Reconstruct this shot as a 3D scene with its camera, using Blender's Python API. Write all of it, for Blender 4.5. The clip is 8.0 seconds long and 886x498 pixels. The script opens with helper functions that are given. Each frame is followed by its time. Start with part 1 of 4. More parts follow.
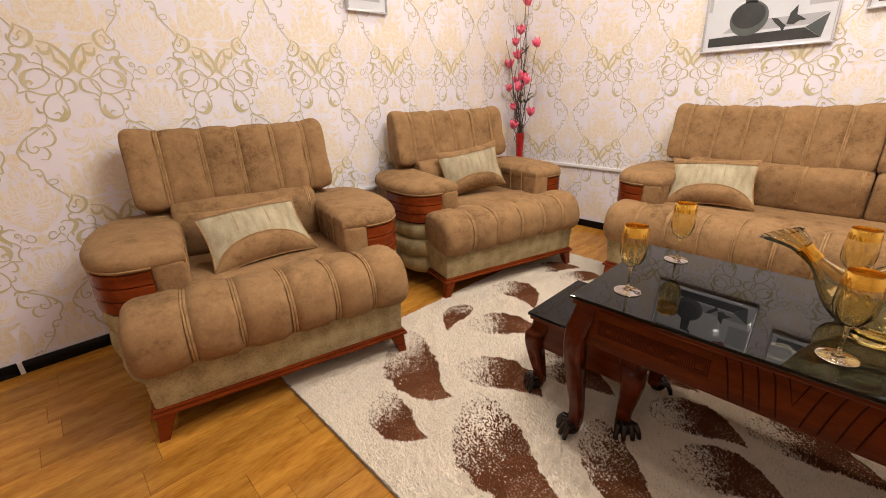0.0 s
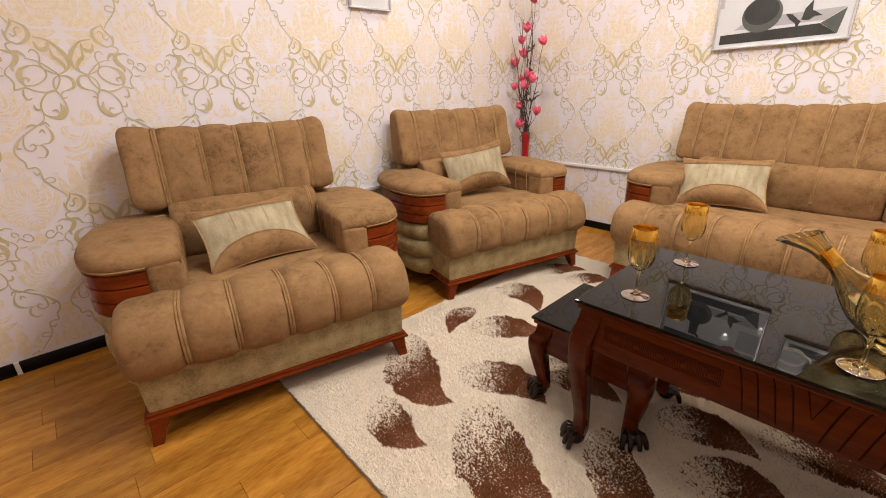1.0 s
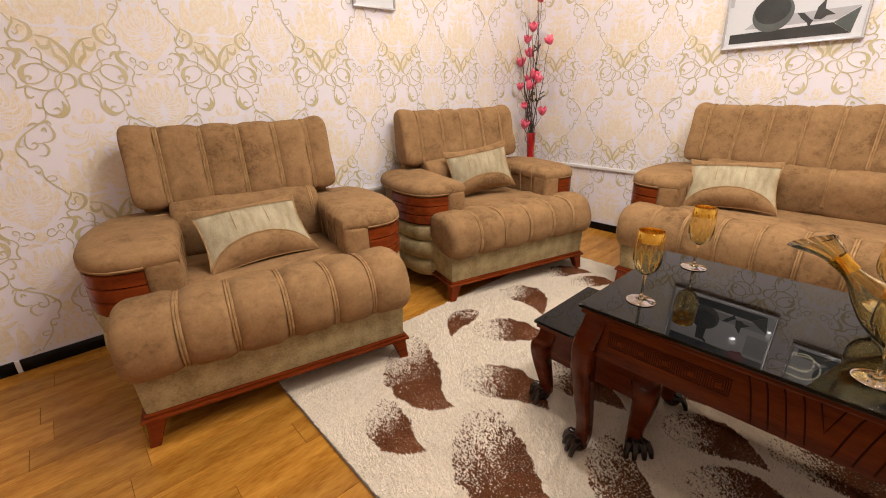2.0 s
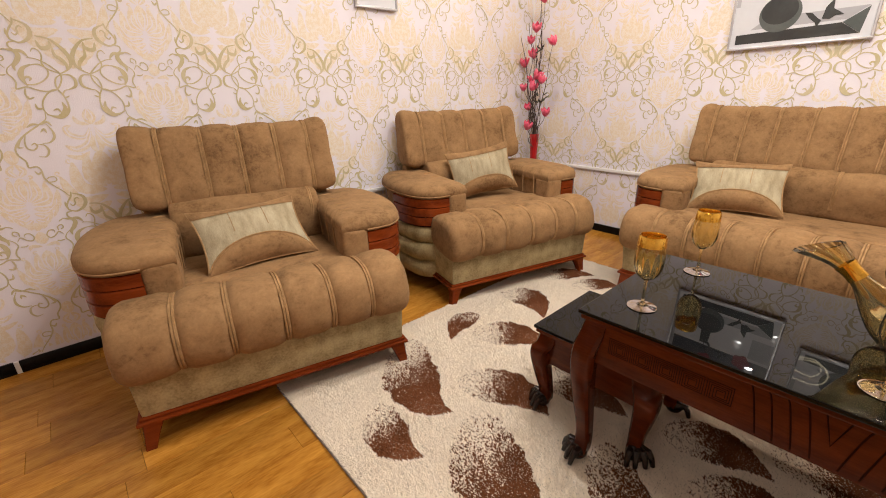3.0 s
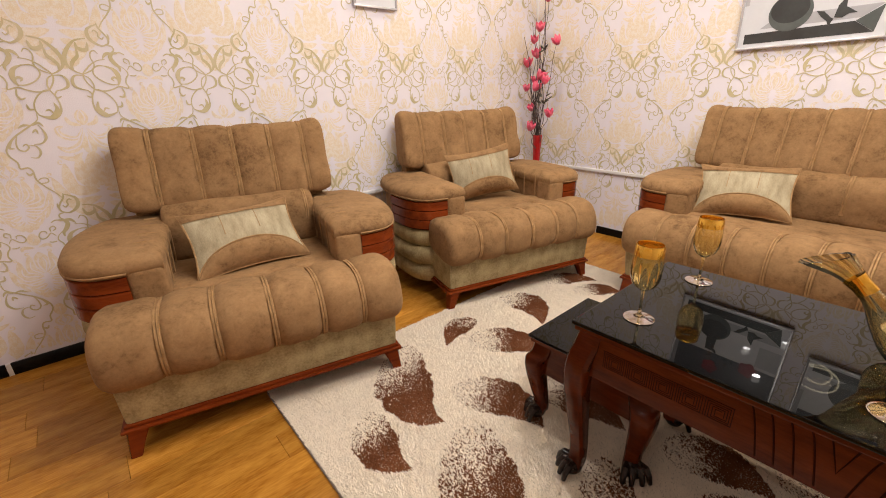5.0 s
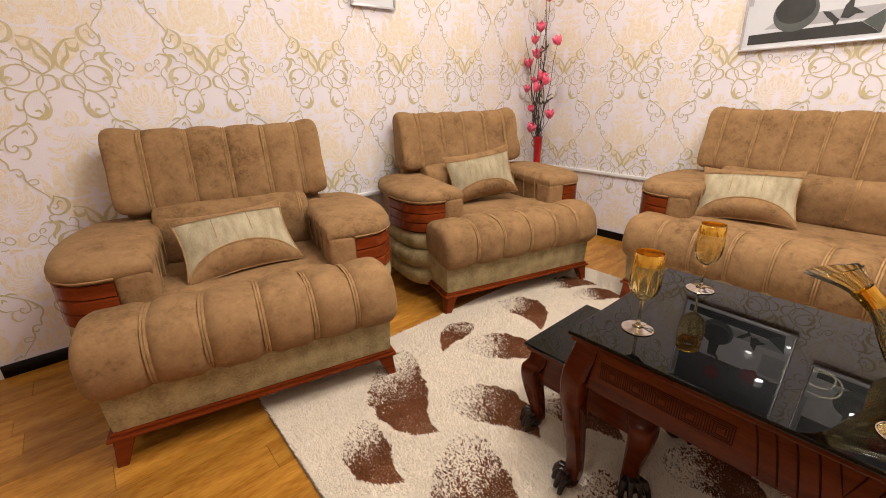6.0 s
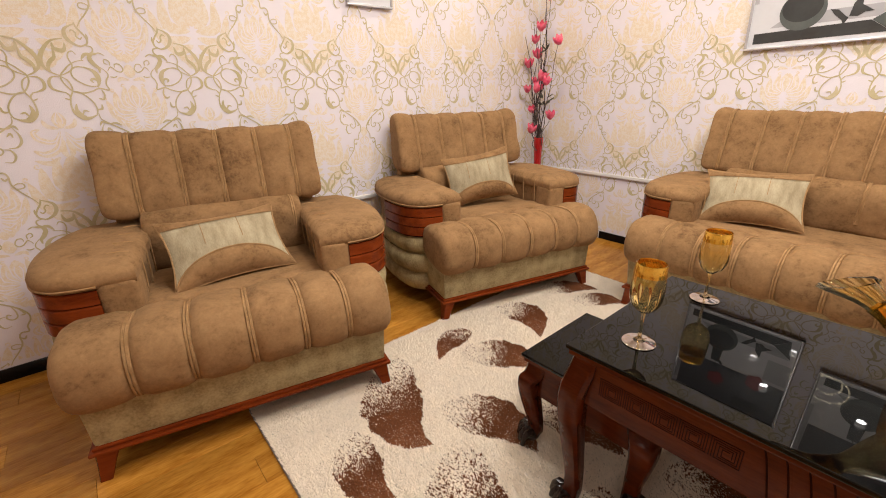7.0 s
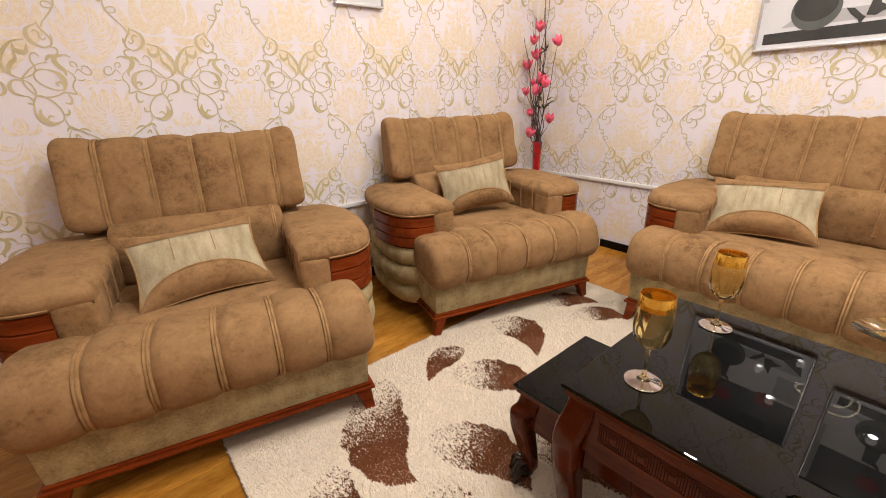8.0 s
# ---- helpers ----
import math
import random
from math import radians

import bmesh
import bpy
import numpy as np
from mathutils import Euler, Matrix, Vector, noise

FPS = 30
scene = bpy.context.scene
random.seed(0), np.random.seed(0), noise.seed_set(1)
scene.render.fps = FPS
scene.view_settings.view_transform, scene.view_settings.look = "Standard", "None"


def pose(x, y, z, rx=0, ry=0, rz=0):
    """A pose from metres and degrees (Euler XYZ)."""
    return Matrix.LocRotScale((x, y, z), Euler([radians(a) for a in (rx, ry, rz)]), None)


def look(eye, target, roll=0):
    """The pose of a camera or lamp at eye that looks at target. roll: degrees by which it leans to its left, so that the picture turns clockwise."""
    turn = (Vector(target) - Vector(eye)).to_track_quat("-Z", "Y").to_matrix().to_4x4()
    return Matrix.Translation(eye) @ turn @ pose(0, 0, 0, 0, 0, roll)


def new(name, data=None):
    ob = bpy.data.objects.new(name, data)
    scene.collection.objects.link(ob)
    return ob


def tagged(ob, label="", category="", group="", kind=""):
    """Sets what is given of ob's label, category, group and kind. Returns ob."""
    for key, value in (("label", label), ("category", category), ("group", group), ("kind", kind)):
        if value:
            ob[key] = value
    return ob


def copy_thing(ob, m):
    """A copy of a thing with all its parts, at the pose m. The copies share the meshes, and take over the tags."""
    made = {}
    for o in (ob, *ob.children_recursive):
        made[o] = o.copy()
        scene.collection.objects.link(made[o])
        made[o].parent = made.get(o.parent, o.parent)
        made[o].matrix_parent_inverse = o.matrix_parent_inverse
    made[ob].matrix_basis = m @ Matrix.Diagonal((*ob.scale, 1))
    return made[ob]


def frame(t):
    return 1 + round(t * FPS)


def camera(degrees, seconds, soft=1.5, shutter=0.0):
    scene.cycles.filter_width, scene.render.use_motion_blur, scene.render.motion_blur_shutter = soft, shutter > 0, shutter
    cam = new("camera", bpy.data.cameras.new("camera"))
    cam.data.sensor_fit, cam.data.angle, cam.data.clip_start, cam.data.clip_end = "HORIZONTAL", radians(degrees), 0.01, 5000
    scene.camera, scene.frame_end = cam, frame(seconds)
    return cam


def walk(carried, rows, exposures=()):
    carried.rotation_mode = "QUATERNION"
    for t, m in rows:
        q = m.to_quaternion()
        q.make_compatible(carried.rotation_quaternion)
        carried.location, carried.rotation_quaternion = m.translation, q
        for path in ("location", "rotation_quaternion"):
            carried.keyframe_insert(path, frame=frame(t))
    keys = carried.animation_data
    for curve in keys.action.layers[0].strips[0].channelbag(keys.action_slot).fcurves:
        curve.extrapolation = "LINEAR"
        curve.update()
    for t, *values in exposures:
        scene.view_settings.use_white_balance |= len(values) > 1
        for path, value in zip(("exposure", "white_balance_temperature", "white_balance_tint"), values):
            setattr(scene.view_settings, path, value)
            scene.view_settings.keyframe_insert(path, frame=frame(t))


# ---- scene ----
cam = camera(93.2, 8.0, soft=1.0)
PATH = [
    (0, (0.43, 0.039, 1.088), (-0.924, 1.328, 0.377), -1.6),
    (0.5, (0.419, 0.062, 1.083), (-0.946, 1.34, 0.373), -1.6),
    (1, (0.411, 0.08, 1.076), (-0.963, 1.349, 0.367), -1.6),
    (1.5, (0.405, 0.093, 1.071), (-0.978, 1.353, 0.363), -1.5),
    (3, (0.4, 0.134, 1.073), (-1.006, 1.37, 0.369), -1.4),
    (3.5, (0.401, 0.147, 1.07), (-1.012, 1.377, 0.367), -1.4),
    (4, (0.401, 0.162, 1.071), (-1.016, 1.385, 0.368), -1.4),
    (4.5, (0.401, 0.18, 1.073), (-1.022, 1.396, 0.37), -1.4),
    (6, (0.385, 0.243, 1.08), (-1.049, 1.447, 0.376), -1.2),
    (6.5, (0.379, 0.267, 1.08), (-1.059, 1.466, 0.379), -1.2),
    (7, (0.362, 0.297, 1.084), (-1.079, 1.492, 0.38), -1.3),
    (7.5, (0.338, 0.344, 1.085), (-1.107, 1.536, 0.385), -1.3),
    (8, (0.298, 0.413, 1.094), (-1.149, 1.603, 0.394), -1.3),
]
walk(cam, [(t, look(eye, target, roll)) for t, eye, target, roll in PATH])

# ---- world, lights, exposure ----
world = bpy.data.worlds.new("world")
scene.world = world
world.use_nodes = True
world.node_tree.nodes["Background"].inputs[0].default_value = (0.9, 0.92, 1.0, 1)
world.node_tree.nodes["Background"].inputs[1].default_value = 0.05
scene.view_settings.exposure = 0.0

LEFT, BACK, RIGHT, FRONT, HIGH = -1.91, 3.18, 2.9, -2.3, 2.7
LAMP = Vector((0.12, 1.25, 2.45))


def lamp(name, where, energy, size, colour):
    data = bpy.data.lights.new(name, "AREA")
    data.shape, data.size, data.energy, data.color = "DISK", size, energy, colour
    ob = new(name, data)
    ob.location = where
    return ob


COOL, WARM = (0.96, 0.95, 0.925), (0.98, 0.87, 0.71)
BULBS = [(-0.41, 1.19), (-0.20, 1.67), (0.46, 1.62), (0.66, 1.23), (0.38, 0.78), (-0.16, 0.76)]
for bx, by in BULBS:
    lamp("bulb_light", (bx, by, LAMP.z + 0.028), 12.0 if by > 1 else 2, 0.06, COOL)
# unseen ceiling downlights, added to brighten the walls, sofa and front of the room
FILL_DOWN = [(0.5, -1.5), (2.1, -1.5), (2.1, 2.40), (0.4, 2.40), (-1.25, 2.3), (-1.25, -1.3)]
for dx, dy in FILL_DOWN:
    lamp("fill_light", (dx, dy, HIGH - 0.015), 12 if dy > 1 else 5, 0.11, WARM if dy > 1 else COOL)

# ---- materials ----
def material(name, colour, rough=0.6, metal=0.0, other=None, scale=8.0, contrast=0.5, bump=0.0, bump_scale=60.0, coat=0.0, sheen=0.0, stretch=(1, 1, 1), grain=0.0, per_piece=0.0, spec=0.5, finer=9):
    """Base colour mixed with another at two scales of noise, with fine relief."""
    m = bpy.data.materials.new(name)
    m.use_nodes = True
    n, l = m.node_tree.nodes, m.node_tree.links
    b = n["Principled BSDF"]
    b.inputs["Roughness"].default_value, b.inputs["Metallic"].default_value = rough, metal
    b.inputs["Coat Weight"].default_value, b.inputs["Sheen Weight"].default_value = coat, sheen
    b.inputs["Coat Roughness"].default_value, b.inputs["Specular IOR Level"].default_value = 0.12, spec
    other = other or tuple(c * 0.75 for c in colour)
    where, place = n.new("ShaderNodeTexCoord"), n.new("ShaderNodeMapping")
    place.inputs["Scale"].default_value = stretch
    l.new(where.outputs["Object"], place.inputs["Vector"])
    big, fine, add, ramp = n.new("ShaderNodeTexNoise"), n.new("ShaderNodeTexNoise"), n.new("ShaderNodeMath"), n.new("ShaderNodeMapRange")
    big.inputs["Scale"].default_value, big.inputs["Detail"].default_value = scale, 6
    fine.inputs["Scale"].default_value, fine.inputs["Detail"].default_value = scale * finer, 4
    add.operation, add.inputs[2].default_value = "MULTIPLY_ADD", 0.0
    add.inputs[1].default_value = 0.35 + grain
    l.new(place.outputs[0], big.inputs["Vector"])
    l.new(place.outputs[0], fine.inputs["Vector"])
    l.new(fine.outputs[0], add.inputs[0])
    l.new(big.outputs[0], add.inputs[2])
    mid = 0.5 + 0.5 * (0.35 + grain)
    ramp.inputs[1].default_value, ramp.inputs[2].default_value = mid - 0.3 * (1.05 - contrast), mid + 0.3 * (1.05 - contrast)
    l.new(add.outputs[0], ramp.inputs[0])
    mix = n.new("ShaderNodeMix")
    mix.data_type = "RGBA"
    mix.inputs[6].default_value, mix.inputs[7].default_value = (*other, 1), (*colour, 1)
    l.new(ramp.outputs[0], mix.inputs[0])
    out = mix.outputs[2]
    if per_piece:
        info, hue, vary = n.new("ShaderNodeObjectInfo"), n.new("ShaderNodeHueSaturation"), n.new("ShaderNodeMapRange")
        vary.inputs[3].default_value, vary.inputs[4].default_value = 1 - per_piece, 1 + per_piece
        l.new(info.outputs["Random"], vary.inputs[0])
        l.new(vary.outputs[0], hue.inputs["Value"])
        l.new(out, hue.inputs["Color"])
        out = hue.outputs[0]
    l.new(out, b.inputs["Base Color"])
    if bump:
        relief, tex = n.new("ShaderNodeBump"), n.new("ShaderNodeTexNoise")
        tex.inputs["Scale"].default_value, tex.inputs["Detail"].default_value = bump_scale, 4
        relief.inputs["Strength"].default_value, relief.inputs["Distance"].default_value = bump, 0.004
        l.new(place.outputs[0], tex.inputs["Vector"])
        l.new(tex.outputs[0], relief.inputs["Height"])
        l.new(relief.outputs[0], b.inputs["Normal"])
    return m


def glass(name, colour, rough=0.02, ior=1.45, metal=0.0):
    m = material(name, colour, rough, metal, other=colour)
    b = m.node_tree.nodes["Principled BSDF"]
    b.inputs["Transmission Weight"].default_value, b.inputs["IOR"].default_value = 1.0, ior
    return m


def glow(name, colour, strength):
    m = bpy.data.materials.new(name)
    m.use_nodes = True
    b = m.node_tree.nodes["Principled BSDF"]
    b.inputs["Emission Color"].default_value, b.inputs["Emission Strength"].default_value = (*colour, 1), strength
    return m


def suede(name, light, dark):
    """Brushed suede: broad tonal patches, crushed nap and fine fibre, with a soft sheen."""
    m = bpy.data.materials.new(name)
    m.use_nodes = True
    n, l = m.node_tree.nodes, m.node_tree.links
    b = n["Principled BSDF"]
    b.inputs["Roughness"].default_value, b.inputs["Specular IOR Level"].default_value = 0.9, 0.12
    b.inputs["Sheen Weight"].default_value, b.inputs["Sheen Roughness"].default_value = 0.10, 0.45
    b.inputs["Sheen Tint"].default_value = (0.95, 0.70, 0.45, 1)
    where, info, shift = n.new("ShaderNodeTexCoord"), n.new("ShaderNodeObjectInfo"), n.new("ShaderNodeVectorMath")
    shift.operation, shift.inputs[1].default_value = "MULTIPLY_ADD", (1, 1, 1)
    spread = n.new("ShaderNodeMath")
    spread.operation, spread.inputs[1].default_value = "MULTIPLY", 17.0
    l.new(info.outputs["Random"], spread.inputs[0])
    l.new(where.outputs["Object"], shift.inputs[0])
    l.new(spread.outputs[0], shift.inputs[2])
    total = None
    for scale, detail, rough, twist, weight in ((3.5, 2, 0.5, 0.3, 0.35), (18, 8, 0.70, 0.4, 0.72), (100, 5, 0.7, 0.3, 0.42)):
        tex, gain = n.new("ShaderNodeTexNoise"), n.new("ShaderNodeMath")
        for key, value in (("Scale", scale), ("Detail", detail), ("Roughness", rough), ("Distortion", twist)):
            tex.inputs[key].default_value = value
        l.new(shift.outputs[0], tex.inputs["Vector"])
        gain.operation, gain.inputs[1].default_value, gain.inputs[2].default_value = "MULTIPLY_ADD", weight, 0.5 - 0.745
        l.new(tex.outputs[0], gain.inputs[0])
        if total:
            l.new(total, gain.inputs[2])
        total = gain.outputs[0]
    ramp = n.new("ShaderNodeValToRGB")
    ramp.color_ramp.elements[0].position, ramp.color_ramp.elements[1].position = 0.28, 0.74
    ramp.color_ramp.elements[0].color, ramp.color_ramp.elements[1].color = (*dark, 1), (*light, 1)
    middle = ramp.color_ramp.elements.new(0.47)
    middle.color = (*(0.42 * a + 0.58 * c for a, c in zip(dark, light)), 1)
    l.new(total, ramp.inputs[0])
    l.new(ramp.outputs[0], b.inputs["Base Color"])
    relief = n.new("ShaderNodeBump")
    relief.inputs["Strength"].default_value, relief.inputs["Distance"].default_value = 0.20, 0.004
    l.new(total, relief.inputs["Height"])
    l.new(relief.outputs[0], b.inputs["Normal"])
    return m


SUEDE = suede("brown_suede", (0.340, 0.197, 0.094), (0.108, 0.055, 0.022))
PIPING = material("tan_piping", (0.37, 0.220, 0.105), 0.8, other=(0.27, 0.155, 0.070), scale=30, bump=0.2, bump_scale=400, spec=0.1)
BEIGE = material("beige_chenille", (0.45, 0.36, 0.20), 0.95, other=(0.26, 0.195, 0.10), scale=14, contrast=0.5, bump=0.3, bump_scale=260, grain=0.2, spec=0.08)
CREAM = material("cream_chenille", (0.43, 0.365, 0.25), 0.95, other=(0.29, 0.235, 0.15), scale=16, contrast=0.45, bump=0.35, bump_scale=200, stretch=(2.2, 1, 0.7), grain=0.2, spec=0.08)
MAHOGANY = material("mahogany", (0.22, 0.040, 0.008), 0.22, other=(0.11, 0.017, 0.004), scale=10, contrast=0.4, spec=0.18, stretch=(0.4, 3, 3))
DARKWOOD = material("dark_mahogany", (0.100, 0.0180, 0.0042), 0.20, other=(0.045, 0.0072, 0.0020), scale=9, contrast=0.4, spec=0.13, stretch=(0.5, 3, 3))
# near-black tone that puts the shade of carved lines and slat gaps into colour
GROOVE_SHADE = material("groove_shade", (0.028, 0.0060, 0.0022), 0.8, scale=20, spec=0.03)
CLAW = material("black_claw", (0.018, 0.009, 0.007), 0.25, scale=20, spec=0.3)
BLACKGLASS = material("black_glass", (0.0007, 0.0006, 0.0006), 0.0, other=(0.0010, 0.0009, 0.0009), scale=3)
BLACKGLASS.node_tree.nodes["Principled BSDF"].inputs["IOR"].default_value = 1.29
PAPER = material("wallpaper", (0.80, 0.755, 0.835), 0.6, other=(0.75, 0.71, 0.785), scale=3, contrast=0.2, bump=0.25, bump_scale=320)
GOLD = material("wallpaper_gold_print", (0.50, 0.43, 0.235), 0.45, other=(0.60, 0.52, 0.36), scale=12, contrast=0.4)
PALE = material("wallpaper_cream_print", (0.75, 0.635, 0.49), 0.5, other=(0.79, 0.72, 0.66), scale=55, contrast=0.75, bump=0.3, bump_scale=420, grain=0.3, finer=4)
PLANK = material("oak_laminate", (0.50, 0.232, 0.038), 0.20, other=(0.28, 0.108, 0.013), scale=5, contrast=0.4, spec=0.25, stretch=(4, 0.6, 1), grain=0.25, per_piece=0.16)
JOINT = material("floor_joint", (0.17, 0.075, 0.018), 0.7, scale=20)
BLACK = material("black_baseboard", (0.006, 0.0055, 0.006), 0.15, scale=20, spec=0.15)
WHITE = material("white_plastic", (0.78, 0.76, 0.76), 0.4, other=(0.72, 0.70, 0.70), scale=6)
CEILING = material("ceiling_paint", (0.82, 0.81, 0.79), 0.8, other=(0.78, 0.77, 0.75), scale=4)
PLASTER = material("plain_wallpaper", (0.78, 0.68, 0.60), 0.7, other=(0.72, 0.62, 0.54), scale=4)
REDGLAZE = material("red_glaze", (0.42, 0.015, 0.018), 0.15, other=(0.32, 0.01, 0.012), scale=8, coat=0.6)
TWIG = material("dark_twig", (0.07, 0.045, 0.04), 0.8, scale=60, bump=0.5, bump_scale=200)
PETAL = material("pink_petal", (0.75, 0.05, 0.14), 0.55, other=(0.80, 0.20, 0.28), scale=40, contrast=0.5)
LEAF = material("grey_green_leaf", (0.09, 0.085, 0.06), 0.7, scale=60)
AMBER = glass("amber_glass", (1.0, 0.925, 0.64), 0.0, 1.5)
CLEAR = glass("clear_glass", (1.0, 0.96, 0.84), 0.01, 1.45)
GILT = material("gilt_band", (0.90, 0.57, 0.11), 0.10, metal=0.9, other=(0.72, 0.36, 0.03), scale=30)


# ---- building helpers ----
def finish(ob, name, bm, mat, smooth=True):
    bmesh.ops.recalc_face_normals(bm, faces=bm.faces)
    mesh = bpy.data.meshes.new(name)
    bm.to_mesh(mesh)
    bm.free()
    mesh.materials.append(mat)
    if smooth:
        mesh.shade_smooth()
        mesh.set_sharp_from_angle(angle=radians(45))
    return mesh


def part(name, bm, mat, parent=None, label="", smooth=True):
    ob = new(name, finish(None, name, bm, mat, smooth))
    if parent:
        ob.parent = parent
    if label:
        ob["label"] = label
    return ob


def empty(name, m, label, category, group=""):
    ob = new(name)
    ob.empty_display_size = 0.1
    ob.matrix_basis = m
    return tagged(ob, label, category, group)


def box(x0, x1, y0, y1, z0, z1, bevel=0.0, segments=2, bm=None):
    bm = bm or bmesh.new()
    r = bmesh.ops.create_cube(bm, size=1, matrix=Matrix.LocRotScale(((x0 + x1) / 2, (y0 + y1) / 2, (z0 + z1) / 2), None, (x1 - x0, y1 - y0, z1 - z0)))
    if bevel:
        edges = list({e for v in r["verts"] for e in v.link_edges})
        bmesh.ops.bevel(bm, geom=edges, offset=bevel, segments=segments, affect="EDGES", profile=0.6)
    return bm


def spline(points, n, closed=False):
    """Catmull-Rom through points, n steps a span."""
    p = [Vector(q) for q in points]
    k, out = len(p), []
    for i in range(k if closed else k - 1):
        if closed:
            a, b, c, d = p[i - 1], p[i], p[(i + 1) % k], p[(i + 2) % k]
        else:
            a, b, c, d = p[max(i - 1, 0)], p[i], p[i + 1], p[min(i + 2, k - 1)]
        for j in range(n):
            t = j / n
            out.append(0.5 * (2 * b + (c - a) * t + (2 * a - 5 * b + 4 * c - d) * t * t + (3 * b - a - 3 * c + d) * t ** 3))
    if not closed:
        out.append(p[-1])
    return out


def rings(loops, caps=True, bm=None, closed=False):
    """A skin over loops of points, all of one length."""
    bm = bm or bmesh.new()
    rows = [[bm.verts.new(q) for q in loop] for loop in loops]
    k = len(rows[0])
    pairs = list(zip(rows, rows[1:])) + ([(rows[-1], rows[0])] if closed else [])
    for a, b in pairs:
        for i in range(k):
            bm.faces.new((a[i], a[(i + 1) % k], b[(i + 1) % k], b[i]))
    if caps and not closed:
        for row in (rows[0], rows[-1]):
            mid = bm.verts.new(sum((v.co for v in row), Vector()) / k)
            for i in range(k):
                bm.faces.new((row[i], row[(i + 1) % k], mid))
    return bm


def tube(points, radius, sides=6, bm=None, taper=None):
    """A tube along points; taper(t) scales its radius."""
    p = [Vector(q) for q in points]
    loops, side = [], None
    for i, q in enumerate(p):
        along = (p[min(i + 1, len(p) - 1)] - p[max(i - 1, 0)]).normalized()
        if side is None:
            side = along.orthogonal().normalized()
        side = (side - along * side.dot(along)).normalized()
        up = along.cross(side)
        r = radius * (taper(i / (len(p) - 1)) if taper else 1)
        loops.append([q + r * (math.cos(a) * side + math.sin(a) * up) for a in (2 * math.pi * j / sides for j in range(sides))])
    return rings(loops, bm=bm)


def turned(profile, sides=32, bm=None, at=(0, 0, 0), caps=False, flute=None):
    """A lathe: profile of (radius, height). flute(i, angle) scales the radius of row i."""
    loops = [[Vector((r * math.cos(a), r * math.sin(a), z / f)) * f + Vector(at) for a, f in ((b, flute(i, b) if flute else 1.0) for b in (2 * math.pi * j / sides for j in range(sides)))] for i, (r, z) in enumerate(profile)]
    return rings(loops, caps=caps, bm=bm)


def sweep(path, section):
    """section of (out, z) along a plan path of (x, y); out is to the right of the way."""
    p = [Vector((*q[:2], 0)) for q in path]
    loops = []
    for i, q in enumerate(p):
        way = (p[min(i + 1, len(p) - 1)] - p[max(i - 1, 0)]).normalized()
        out = Vector((way.y, -way.x, 0))
        loops.append([q + out * o + Vector((0, 0, z)) for o, z in section])
    return rings(loops)


def outline(section, x, x0, x1, edge):
    """The section's copy at x, drawn in towards its middle near the ends x0 and x1, for rounded ends."""
    mid = sum(section, Vector((0, 0))) / len(section)
    gap = min(x - x0, x1 - x)
    if gap >= edge:
        return section
    t = 1 - max(gap, 0) / edge
    inset = edge * 0.9 * (1 - math.sqrt(max(0, 1 - t * t)))
    return [q + (mid - q).normalized() * min(inset, (mid - q).length * 0.9) for q in section]


def channelled(points, x0, x1, seams, depth=0.016, edge=0.045, steps=7, bow=None, rise=None):
    """A stuffed cushion: a closed section of (y, z) along x, pinched at the seams."""
    section = [q.to_2d() for q in spline([(a, b, 0) for a, b in points], 5, True)]
    k = len(section)
    normals = []
    for i in range(k):
        d = (section[(i + 1) % k] - section[i - 1]).normalized()
        normals.append(Vector((d.y, -d.x)))
    area = sum(section[i].x * section[(i + 1) % k].y - section[(i + 1) % k].x * section[i].y for i in range(k))
    if area < 0:
        normals = [-q for q in normals]
    marks = [x0, *seams, x1]
    xs = [x0 + edge * f for f in (0.0, 0.06, 0.2, 0.45)]
    for a, b in zip(marks, marks[1:]):
        xs += [a + (b - a) * (i + 0.5) / steps for i in range(steps)] + [b]
    xs = sorted({round(x, 4) for x in xs if x <= x1} | {round(x1 - edge * f, 4) for f in (0.0, 0.06, 0.2, 0.45)})
    loops = []
    for x in xs:
        near = min((abs(x - s) for s in seams), default=1)
        pinch = depth * (1 - math.sqrt(1 - (1 - min(near / 0.050, 1)) ** 2)) if seams else 0
        here = outline(section, x, x0, x1, edge)
        push = bow(x) if bow else 0
        lift = rise(x) if rise else 0
        loop = []
        for q, n in zip(here, normals):
            lump = 0.0075 * noise.noise((x * 7, q.x * 9, q.y * 9)) + 0.003 * noise.noise((x * 23, q.x * 19, q.y * 19 + 4))
            loop.append((x, q.x + n.x * (lump - pinch) + push, q.y + n.y * (lump - pinch) + lift))
        loops.append(loop)
    return rings(loops), section, normals


def piping_run(section, normals, x, first, last, gap=0.0044, drop=0.0090, r=0.0050, bow=None, rise=None):
    """Twin ridges along a seam, over a stretch of the section."""
    bm = bmesh.new()
    k = len(section)
    push, lift = bow(x) if bow else 0, rise(x) if rise else 0
    for side in (-1, 1):
        tube([(x + side * gap, section[i % k].x - normals[i % k].x * drop + push, section[i % k].y - normals[i % k].y * drop + lift) for i in range(first, last)], r, 5, bm)
    return bm

